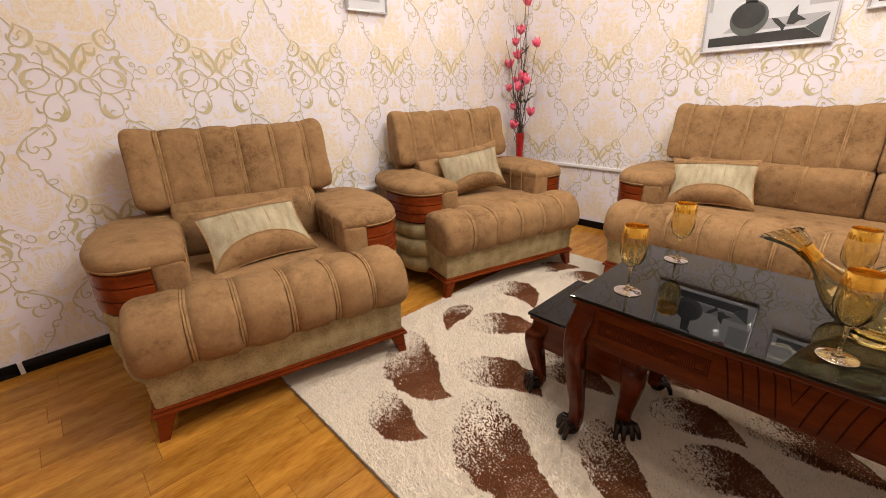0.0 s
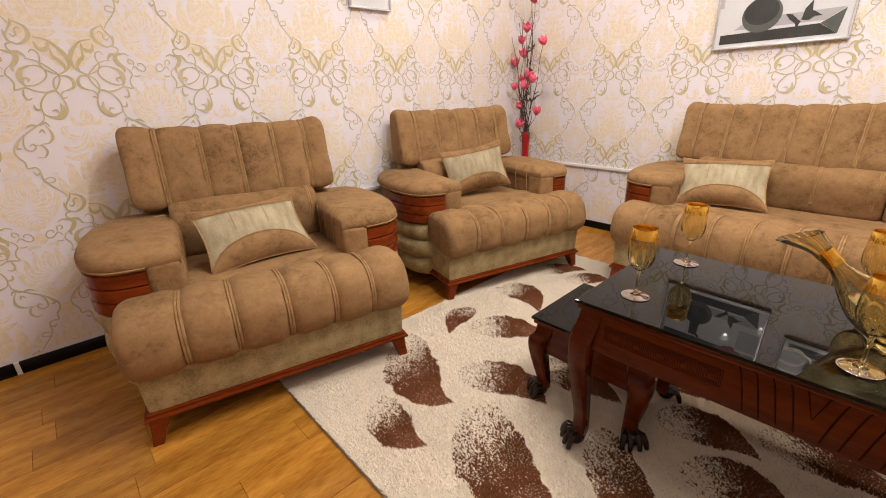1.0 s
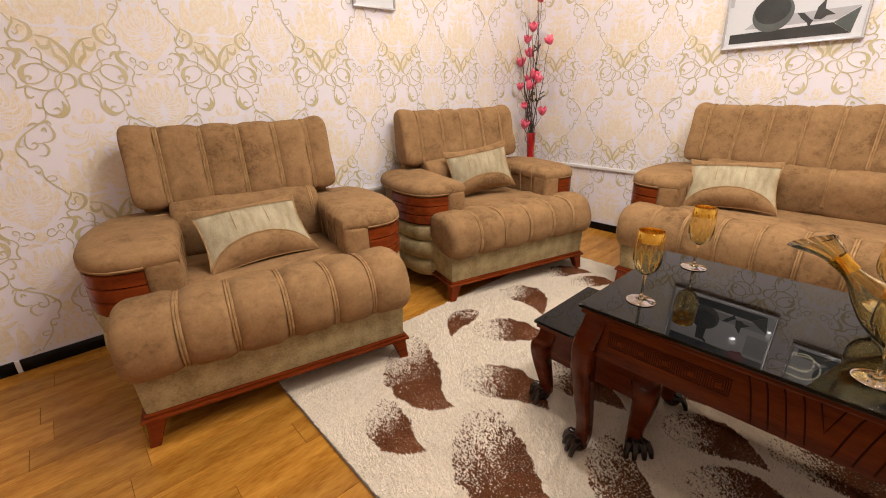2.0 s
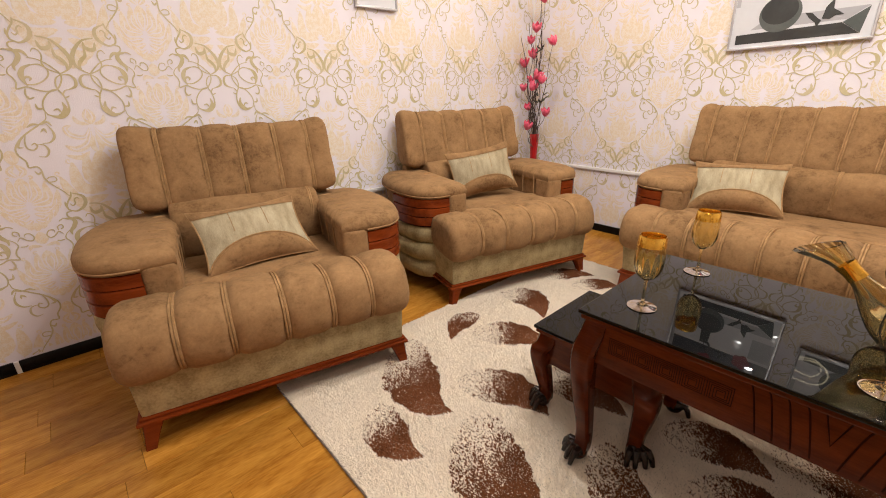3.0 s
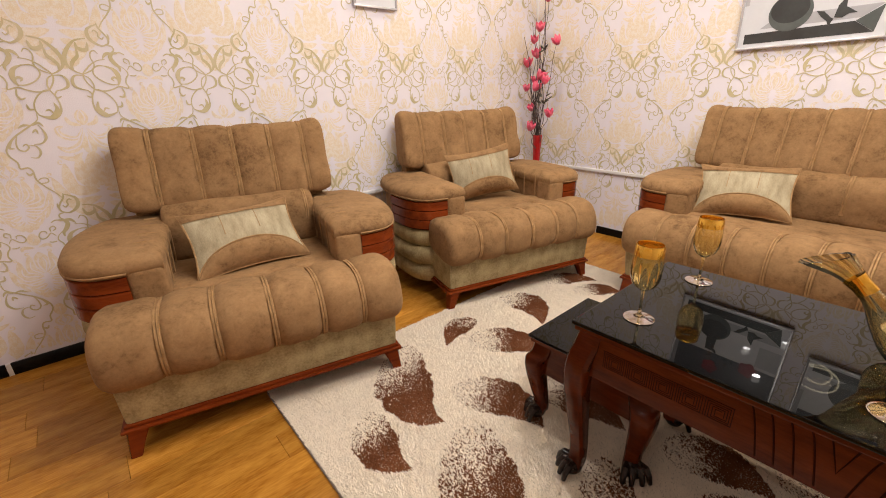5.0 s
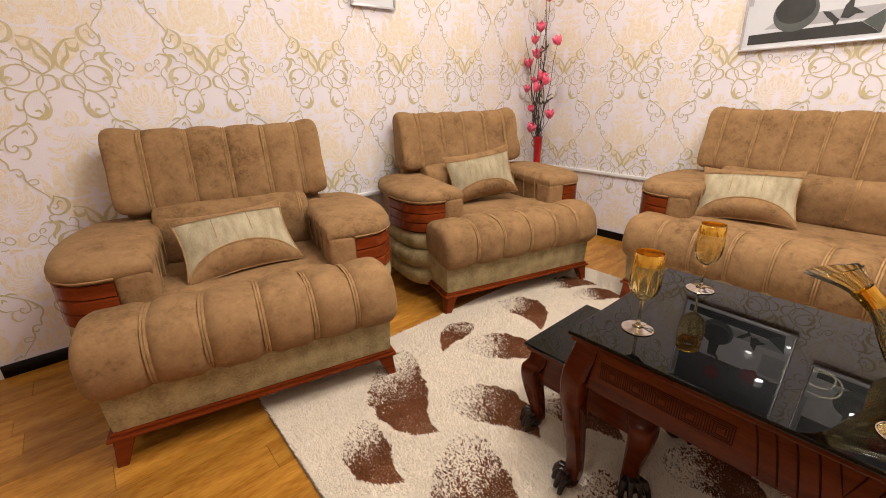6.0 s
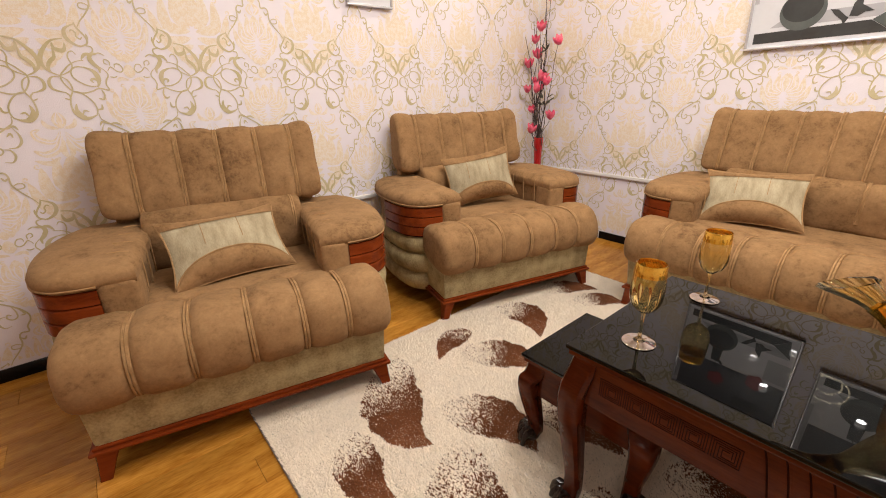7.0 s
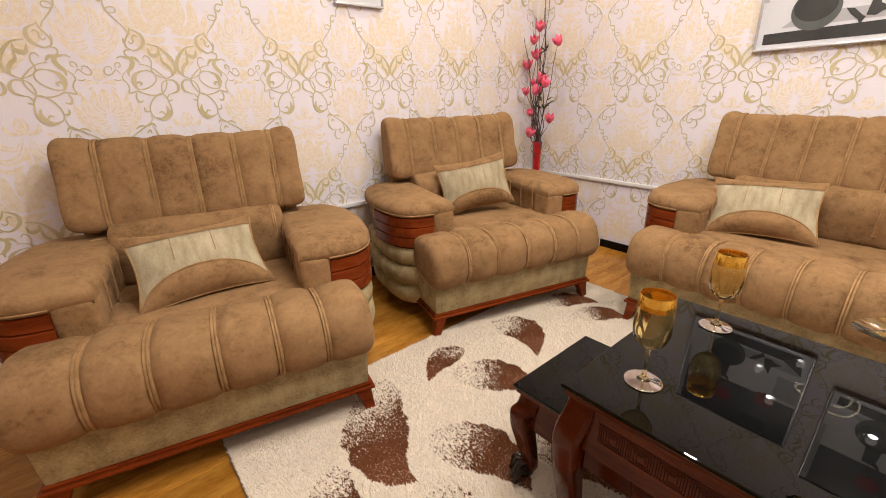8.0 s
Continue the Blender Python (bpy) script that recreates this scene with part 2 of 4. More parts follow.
# ---- the room ----
floor = part("floor", box(LEFT - 0.1, RIGHT + 0.1, FRONT - 0.1, BACK + 0.1, -0.12, -0.010), JOINT, smooth=False)
tagged(floor, "honey oak laminate floor laid in staggered planks", "floor", kind="structure")
wall_left = part("wall_left", box(LEFT - 0.1, LEFT, FRONT - 0.1, BACK + 0.1, -0.01, HIGH), PAPER, smooth=False)
tagged(wall_left, "wall with cream damask wallpaper and gold scrolls", "wall", kind="structure")
wall_back = part("wall_back", box(LEFT, RIGHT + 0.1, BACK, BACK + 0.1, -0.01, HIGH), PAPER, smooth=False)
tagged(wall_back, "wall with cream damask wallpaper and gold scrolls", "wall", kind="structure")
wall_right = part("wall_right", box(RIGHT, RIGHT + 0.1, FRONT, BACK, -0.01, HIGH), PLASTER, smooth=False)
tagged(wall_right, "plain cream wall of the room", "wall", kind="structure")
wall_front = part("wall_front", box(LEFT, RIGHT + 0.1, FRONT - 0.1, FRONT, -0.01, HIGH), PLASTER, smooth=False)
tagged(wall_front, "plain cream wall of the room", "wall", kind="structure")
ceiling = part("ceiling", box(LEFT - 0.1, RIGHT + 0.1, FRONT - 0.1, BACK + 0.1, HIGH, HIGH + 0.1), CEILING, smooth=False)
tagged(ceiling, "plain white painted ceiling", "ceiling", kind="structure")


def skirting(wall, a, b, flat, lengths):
    """Black tiles along the foot of a wall, with pale joints between them."""
    base = empty("baseboard", pose(0, 0, 0), "black glossy tile baseboard with white joints", "baseboard")
    base["kind"] = "structure"
    s = a
    for n in lengths:
        e = min(s + n, b)
        if wall == "left":
            part("baseboard_tile", box(flat, flat + 0.012, s, e - 0.016, 0.0, 0.056, 0.002, 1), BLACK, base)
            part("joint", box(flat, flat + 0.009, e - 0.016, e, 0.0, 0.054), WHITE, base)
        else:
            part("baseboard_tile", box(s, e - 0.007, flat - 0.012, flat, 0.0, 0.056, 0.002, 1), BLACK, base)
            part("joint", box(e - 0.007, e, flat - 0.009, flat, 0.0, 0.054), WHITE, base)
        s = e
        if s >= b:
            break


skirting("left", FRONT, BACK - 0.02, LEFT, [FRONT * -1 - 0.225] + [0.6] * 8)
skirting("back", LEFT + 0.02, RIGHT, BACK, [0.67] + [0.6] * 9)

trunking = part("cable_trunking", box(LEFT, LEFT + 0.022, 1.15, BACK - 0.02, 0.475, 0.497, 0.003), WHITE)
tagged(trunking, "slim white plastic cable trunking along the wall", "trunking")
trunking = part("cable_trunking", box(LEFT + 0.0, RIGHT, BACK - 0.018, BACK, 0.475, 0.497, 0.003), WHITE)
tagged(trunking, "slim white plastic cable trunking along the wall", "trunking")
corner = part("corner_trim", box(LEFT, LEFT + 0.010, BACK - 0.010, BACK, 0.06, HIGH, 0.003), WHITE)
tagged(corner, "thin white sealing strip in the wall corner", "trim", kind="structure")


# ---- armchairs and sofa ----
def seating(name, m, W, label, category, back_split, seat_seams, group=""):
    """An upholstered seat. x runs between the front legs, y backwards from them, W apart."""
    thing = empty(name, m, label, category, group)
    h = W / 2
    # wooden legs and rail
    for sx in (-1, 1):
        for y, lean in ((0.0, -1), (0.70, 1)):
            x = sx * h
            loops = []
            for z, half, off in ((0.0, 0.016, 0.0), (0.05, 0.022, 0.012), (0.103, 0.031, 0.026)):
                cx, cy = x - sx * off, y - lean * off * 0.5 + (0.012 if lean < 0 else -0.012)
                loops.append([(cx + a * half, cy + b * half, z) for a, b in ((-1, -0.8), (-0.8, -1), (0.8, -1), (1, -0.8), (1, 0.8), (0.8, 1), (-0.8, 1), (-1, 0.8))])
            part("leg", rings(loops), MAHOGANY, thing)
    rail = box(-h - 0.018, h + 0.018, -0.012, 0.72, 0.100, 0.112, 0.004)
    box(-h - 0.008, h + 0.008, -0.002, 0.71, 0.112, 0.124, 0.004, bm=rail)
    part("rail", rail, MAHOGANY, thing, "polished reddish wooden rail", smooth=False)
    # base, slightly wider at its top
    base = box(-h - 0.002, h + 0.002, 0.003, 0.74, 0.122, 0.30, 0.012)
    for v in base.verts:
        if v.co.z > 0.2:
            v.co.x *= 1.012
            v.co.y -= 0.008 if v.co.y < 0.3 else 0
    part("base", base, BEIGE, thing, "beige chenille front panel")
    # front roll of the seat
    roll = [(0.02, 0.256), (-0.035, 0.272), (-0.062, 0.33), (-0.052, 0.41), (-0.005, 0.462), (0.07, 0.478), (0.16, 0.468), (0.215, 0.44), (0.22, 0.33), (0.16, 0.28)]
    bm, sec, nor = channelled(roll, -h - 0.028, h + 0.028, seat_seams, 0.026, 0.05)
    seat = part("seat", bm, SUEDE, thing, "brown suede seat with a channelled front roll")
    for x in seat_seams:
        part("seam", piping_run(sec, nor, x, 3, 37, drop=0.0108), PIPING, seat)
    rear = [(0.20, 0.30), (0.195, 0.44), (0.26, 0.458), (0.45, 0.445), (0.62, 0.435), (0.66, 0.40), (0.66, 0.30)]
    bm, sec, nor = channelled(rear, -h + 0.14, h - 0.14, [], edge=0.02)
    part("seat_rear", bm, SUEDE, thing)
    # back frame
    part("back_frame", box(-h + 0.06, h - 0.06, 0.72, 0.80, 0.12, 0.86, 0.03), SUEDE, thing)
    # lower and upper back cushions
    for a, b, lower_seams, upper_seams in back_split:
        low = [(0.60, 0.425), (0.572, 0.50), (0.565, 0.60), (0.60, 0.655), (0.66, 0.665), (0.72, 0.64), (0.73, 0.45)]
        la, lb = max(a, -h + 0.15), min(b, h - 0.15)
        bm, sec, nor = channelled(low, la + 0.010, lb + 0.010, lower_seams, 0.008, 0.03)
        lumbar = part("lumbar_cushion", bm, SUEDE, thing)
        for x in (*lower_seams, lb - 0.03):
            part("seam", piping_run(sec, nor, x, 4, 20, 0.004, 0.004 if x > lb - 0.05 else 0.006), PIPING, lumbar)
        top = [(0.70, 0.632), (0.655, 0.645), (0.652, 0.70), (0.682, 0.80), (0.712, 0.90), (0.738, 0.945), (0.785, 0.962), (0.84, 0.945), (0.852, 0.88), (0.84, 0.70), (0.80, 0.635)]
        mid, half = (a + b) / 2, (b - a) / 2
        curve = lambda x: -0.02 * abs((x - mid) / half) ** 3
        ears = lambda x: 0.016 * abs((x - mid) / half) ** 2.2 - 0.006
        bm, sec, nor = channelled(top, a, b, upper_seams, 0.019, 0.035, bow=curve, rise=ears)
        back = part("backrest", bm, SUEDE, thing, "brown suede channelled back cushion")
        for x in upper_seams:
            part("seam", piping_run(sec, nor, x, 2, 38, bow=curve, rise=ears, drop=0.0078), PIPING, back)
    # arms
    for sx in (-1, 1):
        arm = new("arm")
        arm.parent = thing
        arm.location.x = 0.014
        plan = spline([(h - 0.065, 0.186, 0), (h - 0.01, 0.188, 0), (h + 0.045, 0.205, 0), (h + 0.100, 0.270, 0), (h + 0.130, 0.40, 0), (h + 0.135, 0.56, 0), (h + 0.11, 0.70, 0), (h + 0.05, 0.79, 0)], 5)
        inner = [(h - 0.165, 0.82), (h - 0.165, 0.19)]
        loop = [(q.x, q.y) for q in plan] + inner
        mid = Vector((h - 0.02, 0.5))

        def level(z, grow, loop=loop, mid=mid):
            out = []
            for x, y in loop:
                d = Vector((x, y)) - mid
                d = d * (1 + grow / max(d.length, 0.05))
                out.append((sx * (mid.x + d.x), mid.y + d.y, z))
            return out

        part("arm_core", rings([level(0.13, -0.03), level(0.40, -0.025), level(0.56, -0.012)]), SUEDE, arm)
        pad = rings([level(0.540, -0.03), level(0.542, 0.0), level(0.551, 0.012), level(0.574, 0.017), level(0.597, 0.003), level(0.610, -0.035), level(0.615, -0.085)])
        part("arm_pad", pad, SUEDE, arm, "brown suede padded armrest")
        edge_line = [(p[0], p[1], p[2]) for p in level(0.556, 0.0145)]
        part("seam", tube(edge_line[:-2], 0.0035, 5), PIPING, arm)
        for y in (0.31, 0.42, 0.53, 0.64):
            part("seam", tube(spline([(sx * (h - 0.168), y, 0.45), (sx * (h - 0.172), y, 0.56), (sx * (h - 0.165), y, 0.590), (sx * (h - 0.135), y, 0.6125), (sx * (h - 0.085), y, 0.6145)], 4), 0.0034, 6), PIPING, arm)
        # upright front of the arm, inside the wooden panel
        x0, x1 = sorted((sx * (h - 0.172), sx * (h - 0.062)))
        part("arm_front", box(x0, x1, 0.172, 0.30, 0.30, 0.565, 0.022, 3), SUEDE, arm)
        face = [(sx * q.x, q.y) for q in plan]
        if sx > 0:
            way = face
        else:
            way = face[::-1]
        for i in range(3):
            z0 = 0.398 + i * 0.0490
            wide = way[: int(len(way) * 0.62)] if sx > 0 else way[int(len(way) * 0.38):]
            sec = [(-0.02, z0), (0.006, z0), (0.010, z0 + 0.003), (0.010, z0 + 0.0435), (0.006, z0 + 0.0465), (-0.02, z0 + 0.0465)]
            part("wooden_slat", sweep(wide, sec), MAHOGANY, arm, "polished reddish wooden slat")
        # dark sheet behind the slats paints the shade in their gaps
        part("slat_gap_shade", sweep(wide, [(-0.02, 0.392), (0.002, 0.392), (0.002, 0.545), (-0.02, 0.545)]), GROOVE_SHADE, arm)
        for i, (z0, z1, o) in enumerate(((0.085, 0.19, -0.012), (0.19, 0.295, 0.0), (0.295, 0.398, -0.002))):
            zm = (z0 + z1) / 2
            sec = [(-0.06, z0), (o - 0.012, z0 + 0.002), (o + 0.004, z0 + 0.022), (o + 0.010, zm), (o + 0.006, z1 - 0.018), (o - 0.010, z1 - 0.001), (-0.06, z1)]
            part("side_roll", sweep(way, sec), BEIGE, arm, "beige quilted side roll")
    return thing


def evenly(a, b, n):
    return [a + (b - a) * i / n for i in range(1, n)]


def seat_pose(a, b):
    """Where the two front feet stand gives place and turn."""
    a, b = Vector(a), Vector(b)
    d = b - a
    return pose((a.x + b.x) / 2, (a.y + b.y) / 2, 0, 0, 0, math.degrees(math.atan2(d.y, d.x))), d.length


CHAIRS = [seat_pose((-1.033, 0.110), (-0.841, 0.989)), seat_pose((-1.054, 1.476), (-0.827, 2.356))]
W1 = 0.905
chair = seating("armchair", CHAIRS[0][0], W1, "brown suede armchair with channelled cushions and beige base", "armchair",
                [(-0.41, 0.42, [], [-0.283, -0.124, 0.023, 0.177, 0.318])], [-0.302, -0.150, 0.017, 0.177, 0.322], "armchairs")
copy_thing(chair, CHAIRS[1][0])
W2, SOFA = 1.95, (-0.55, 2.29)
SOFA_SEAMS = [-0.869, -0.714, -0.570, -0.423, -0.281, -0.140]
sofa = seating("sofa", pose(SOFA[0] + W2 / 2, SOFA[1], 0), W2, "long brown suede sofa with channelled cushions", "sofa",
               [(-W2 / 2 + 0.02, -0.003, [-0.254], SOFA_SEAMS), (0.003, W2 / 2 - 0.02, [0.254], [-x for x in SOFA_SEAMS[::-1]])],
               [-0.827 + 0.1504 * i for i in range(12)])


# ---- tables ----
def cabriole(top, height, sx, sy, parent):
    """A bowed leg that ends in a carved claw foot; it bows out along (sx, sy)."""
    x, y = top
    line = spline([(0.003, height, 0.029), (0.010, height - 0.04, 0.032), (0.025, height * 0.80, 0.032), (0.028, height * 0.66, 0.029), (0.016, height * 0.42, 0.024), (0.006, height * 0.24, 0.020), (0.006, height * 0.12, 0.021), (0.014, 0.03, 0.024)], 4)
    loops = []
    for o, z, half in line:
        cx, cy = x + sx * o, y + sy * o
        loops.append([(cx + half * a, cy + half * b, z) for a, b in ((-1, -0.7), (-0.7, -1), (0.7, -1), (1, -0.7), (1, 0.7), (0.7, 1), (-0.7, 1), (-1, 0.7))])
    leg = part("leg", rings(loops), DARKWOOD, parent)
    fx, fy = x + sx * 0.016, y + sy * 0.016
    claw = bmesh.new()
    out = Vector((sx, sy, 0)).normalized()
    across = Vector((-out.y, out.x, 0))
    bmesh.ops.create_uvsphere(claw, u_segments=12, v_segments=8, radius=1, matrix=Matrix.LocRotScale((fx, fy, 0.034), None, (0.030, 0.030, 0.030)))
    for k in (-1.3, -0.45, 0.45, 1.3):
        way = (out + across * k * 0.55).normalized()
        start = Vector((fx, fy, 0.045)) + across * k * 0.012
        tube([start, start + way * 0.022 + Vector((0, 0, 0.004)), start + way * 0.034 + Vector((0, 0, -0.012)), start + way * 0.040 + Vector((0, 0, -0.034))], 0.012, 8, claw, lambda t: 1.1 - 0.55 * t)
    part("claw_foot", claw, CLAW, leg, "black carved claw foot")


def fret(x0, x1, z0, z1, y, parent, n):
    """A carved run of square key scrolls with hatching. Dark bars paint the shade of its cuts."""
    w = (x1 - x0) / n
    for i in range(n):
        a, hgt = x0 + i * w, z1 - z0
        bm = bmesh.new()
        t = 0.0009
        bars = [(0.0, 0.94, 1.0, 1.0), (0.94, 0.94, 0.0, 1.0), (0.20, 0.94, 0.0, 0.0), (0.20, 0.20, 0.0, 0.78), (0.20, 0.78, 0.78, 0.78), (0.78, 0.78, 0.20, 0.78), (0.40, 0.78, 0.20, 0.20), (0.40, 0.40, 0.20, 0.58), (0.40, 0.60, 0.58, 0.58),
                (0.04, 0.04, 0.0, 1.0), (0.12, 0.12, 0.0, 0.89), (0.12, 0.86, 0.89, 0.89), (0.86, 0.86, 0.10, 0.89), (0.30, 0.86, 0.10, 0.10), (0.30, 0.30, 0.10, 0.68), (0.30, 0.69, 0.68, 0.68), (0.69, 0.69, 0.31, 0.68)]
        for u0, u1, v0, v1 in bars:
            box(a + u0 * w - t, a + u1 * w + t, y - 0.0006, y + 0.004, z0 + v0 * hgt - t, z0 + v1 * hgt + t, bm=bm)
        part("key_carving", bm, GROOVE_SHADE, parent, smooth=False)


def coffee_table(name, m, L, D, H, label, carved):
    t = empty(name, m, label, "coffee table")
    part("glass_top", box(0, L, 0, D, H - 0.010, H, 0.0025, 2), BLACKGLASS, t, "black reflective glass top", smooth=False)
    part("top_moulding", box(0.006, L - 0.006, 0.006, D - 0.006, H - 0.026, H - 0.0105, 0.004), DARKWOOD, t, smooth=False)
    deep = 0.125 if carved else 0.112
    for name2, b in (("front_apron", (0.03, L - 0.03, 0.022, 0.044)), ("back_apron", (0.03, L - 0.03, D - 0.044, D - 0.022)), ("side_apron", (0.022, 0.044, 0.03, D - 0.03)), ("side_apron", (L - 0.044, L - 0.022, 0.03, D - 0.03))):
        part(name2, box(*b, H - 0.026 - deep, H - 0.025, 0.003), DARKWOOD, t, smooth=False)
    for sx, x in ((-1, 0.045), (1, L - 0.045)):
        for sy, y in ((-1, 0.045), (1, D - 0.045)):
            cabriole((x, y), H - 0.026, sx * 0.8, sy * 0.8, t)
    if carved:
        fret(0.084, 0.370, H - 0.105, H - 0.060, 0.022, t, 5)
        fret(L - 0.370, L - 0.084, H - 0.105, H - 0.060, 0.022, t, 5)
        mid = L / 2 - 0.011
        # dark tubes paint the shade of the cut lines and the chevron
        for side in (-1, 1):
            for i in range(4):
                x = 0.047 + i * 0.0305
                part("carved_line", tube([(mid + side * (x - 0.026 * (k / 8) ** 0.75), 0.0222, H - 0.030 - k / 8 * 0.112) for k in range(9)], 0.0019, 5), GROOVE_SHADE, t)
        part("carved_chevron", tube([(mid - 0.019, 0.0222, H - 0.030), (mid, 0.0222, H - 0.097), (mid + 0.019, 0.0222, H - 0.030)], 0.0019, 5), GROOVE_SHADE, t)
    return t


TOP, LEAN = 0.522, 0.8  # height of the table at its front edge; degrees by which it sinks into the rug at its back


def top_at(y):
    return TOP - (y - 1.045) * math.tan(radians(LEAN))


table = coffee_table("coffee_table", pose(-0.105, 1.045, 0.012, -LEAN, 0, 0.8), 1.08, 0.592, TOP - 0.012, "dark mahogany coffee table with a black glass top", True)
nest = coffee_table("nesting_table", pose(-0.315, 1.155, 0.012, 0, 0, 0.8), 0.40, 0.36, 0.33, "small dark nesting table tucked under the coffee table", False)


# ---- ceiling lamp and added fill downlights ----
BULB = glow("lit_bulb", (1.0, 0.93, 0.85), 30)
RINGLIGHT = glow("lit_ring", (1.0, 0.84, 0.55), 55)
GOLDMETAL = material("brushed_gold", (0.8, 0.55, 0.2), 0.3, metal=1.0, other=(0.7, 0.45, 0.15), scale=20)
chandelier = empty("chandelier", Matrix.Translation(LAMP), "gold ring chandelier with six lit bulbs", "chandelier")
part("ceiling_rose", turned([(0.0, 0.25), (0.09, 0.25), (0.09, 0.225), (0.02, 0.21), (0.0, 0.21)]), GOLDMETAL, chandelier)
part("stem", tube([(0, 0, 0.22), (0, 0, 0.0)], 0.008, 8), GOLDMETAL, chandelier)
for r, z in ((0.16, 0.0), (0.22, 0.05)):
    part("light_ring", tube([(r * math.cos(a), r * math.sin(a), z + 0.03 * math.sin(a * 2)) for a in (k * math.pi / 24 for k in range(49))], 0.007, 8), RINGLIGHT, chandelier, "glowing ring")
for bx, by in BULBS:
    q = Vector((bx, by, 0.05)) - Vector((LAMP.x, LAMP.y, 0))
    arm = part("lamp_arm", tube([(0, 0, 0.03), (q.x * 0.5, q.y * 0.5, 0.09), (q.x, q.y, 0.10)], 0.006, 8), GOLDMETAL, chandelier)
    part("bulb", turned([(0.0, 0.095), (0.03, 0.09), (0.034, 0.06), (0.03, 0.04), (0.0, 0.035)], 20, at=(q.x, q.y, 0)), BULB, arm, "lit white bulb")
for dx, dy in FILL_DOWN:
    d = empty("downlight", pose(dx, dy, HIGH), "round white downlight added unseen in the ceiling for fill", "downlight", "downlights")
    part("trim_ring", turned([(0.062, 0.0), (0.085, -0.002), (0.085, -0.010), (0.064, -0.012), (0.062, 0.0)]), WHITE, d)
    part("diffuser", turned([(0.0, -0.004), (0.062, -0.004), (0.062, -0.001), (0.0, -0.001)]), BULB, d)


# ---- rug ----
RUG = (-1.07, 1.35, 0.53, 2.52)
FIGURES = [  # back of the head, bend, tip (x, y each), half width
    (-0.930, 1.100, -0.640, 0.815, -0.478, 0.929, 0.108), (-0.667, 0.763, -0.510, 0.645, -0.397, 0.733, 0.070),
    (-0.373, 0.984, -0.164, 0.730, 0.078, 0.833, 0.118), (-0.550, 1.075, -0.433, 1.230, -0.235, 1.160, 0.098),
    (-0.758, 1.370, -0.669, 1.530, -0.476, 1.526, 0.096), (-0.890, 1.470, -0.935, 1.385, -0.815, 1.240, 0.060),
    (-0.935, 1.790, -0.810, 1.890, -0.641, 1.704, 0.094), (-0.922, 2.110, -0.878, 2.300, -0.726, 2.337, 0.076),
    (-0.707, 2.115, -0.682, 2.305, -0.525, 2.282, 0.070), (-0.025, 1.183, 0.110, 0.948, 0.279, 0.977, 0.080),
    (0.099, 1.370, 0.198, 1.486, 0.352, 1.410, 0.085), (-0.363, 1.334, -0.234, 1.404, -0.045, 1.352, 0.090),
    (-0.086, 1.598, 0.011, 1.639, 0.161, 1.585, 0.082), (0.243, 1.199, 0.324, 1.321, 0.485, 1.247, 0.087),
    (0.358, 1.514, 0.494, 1.581, 0.694, 1.500, 0.085)]


def figure_depth(p, fig):
    """For points p: how far along a bent drop from the back of its head (0) to its tip (1), or -1 outside it; and how near its edge (1) or spine (0)."""
    a, m, t = np.array(fig[0:2]), np.array(fig[2:4]), np.array(fig[4:6])
    best, along = np.full(len(p), 9.0), np.zeros(len(p))
    for k in range(41):
        s = k / 40
        q = (1 - s) ** 2 * a + 2 * s * (1 - s) * m + s * s * t
        w = fig[6] * min(1.0, math.sqrt(max(0.0, 1 - (1 - s / 0.40) ** 2))) if s < 0.40 else fig[6] * (1 - ((s - 0.40) / 0.60) ** 1.25)
        e = np.hypot(*(p - q).T) / (w + 0.004)
        hit = e < best
        best[hit], along[hit] = e[hit], s
    wobble = 0.07 * np.sin(p[:, 0] * 70 + fig[0] * 50) * np.sin(p[:, 1] * 63)
    middle = 0.35 * a + 0.5 * m + 0.15 * t
    shade = (p - middle) @ np.array((0.75, 0.65)) / fig[6]
    return np.where(best < 1 + wobble, along, -1.0), np.clip(best, 0, 1), shade


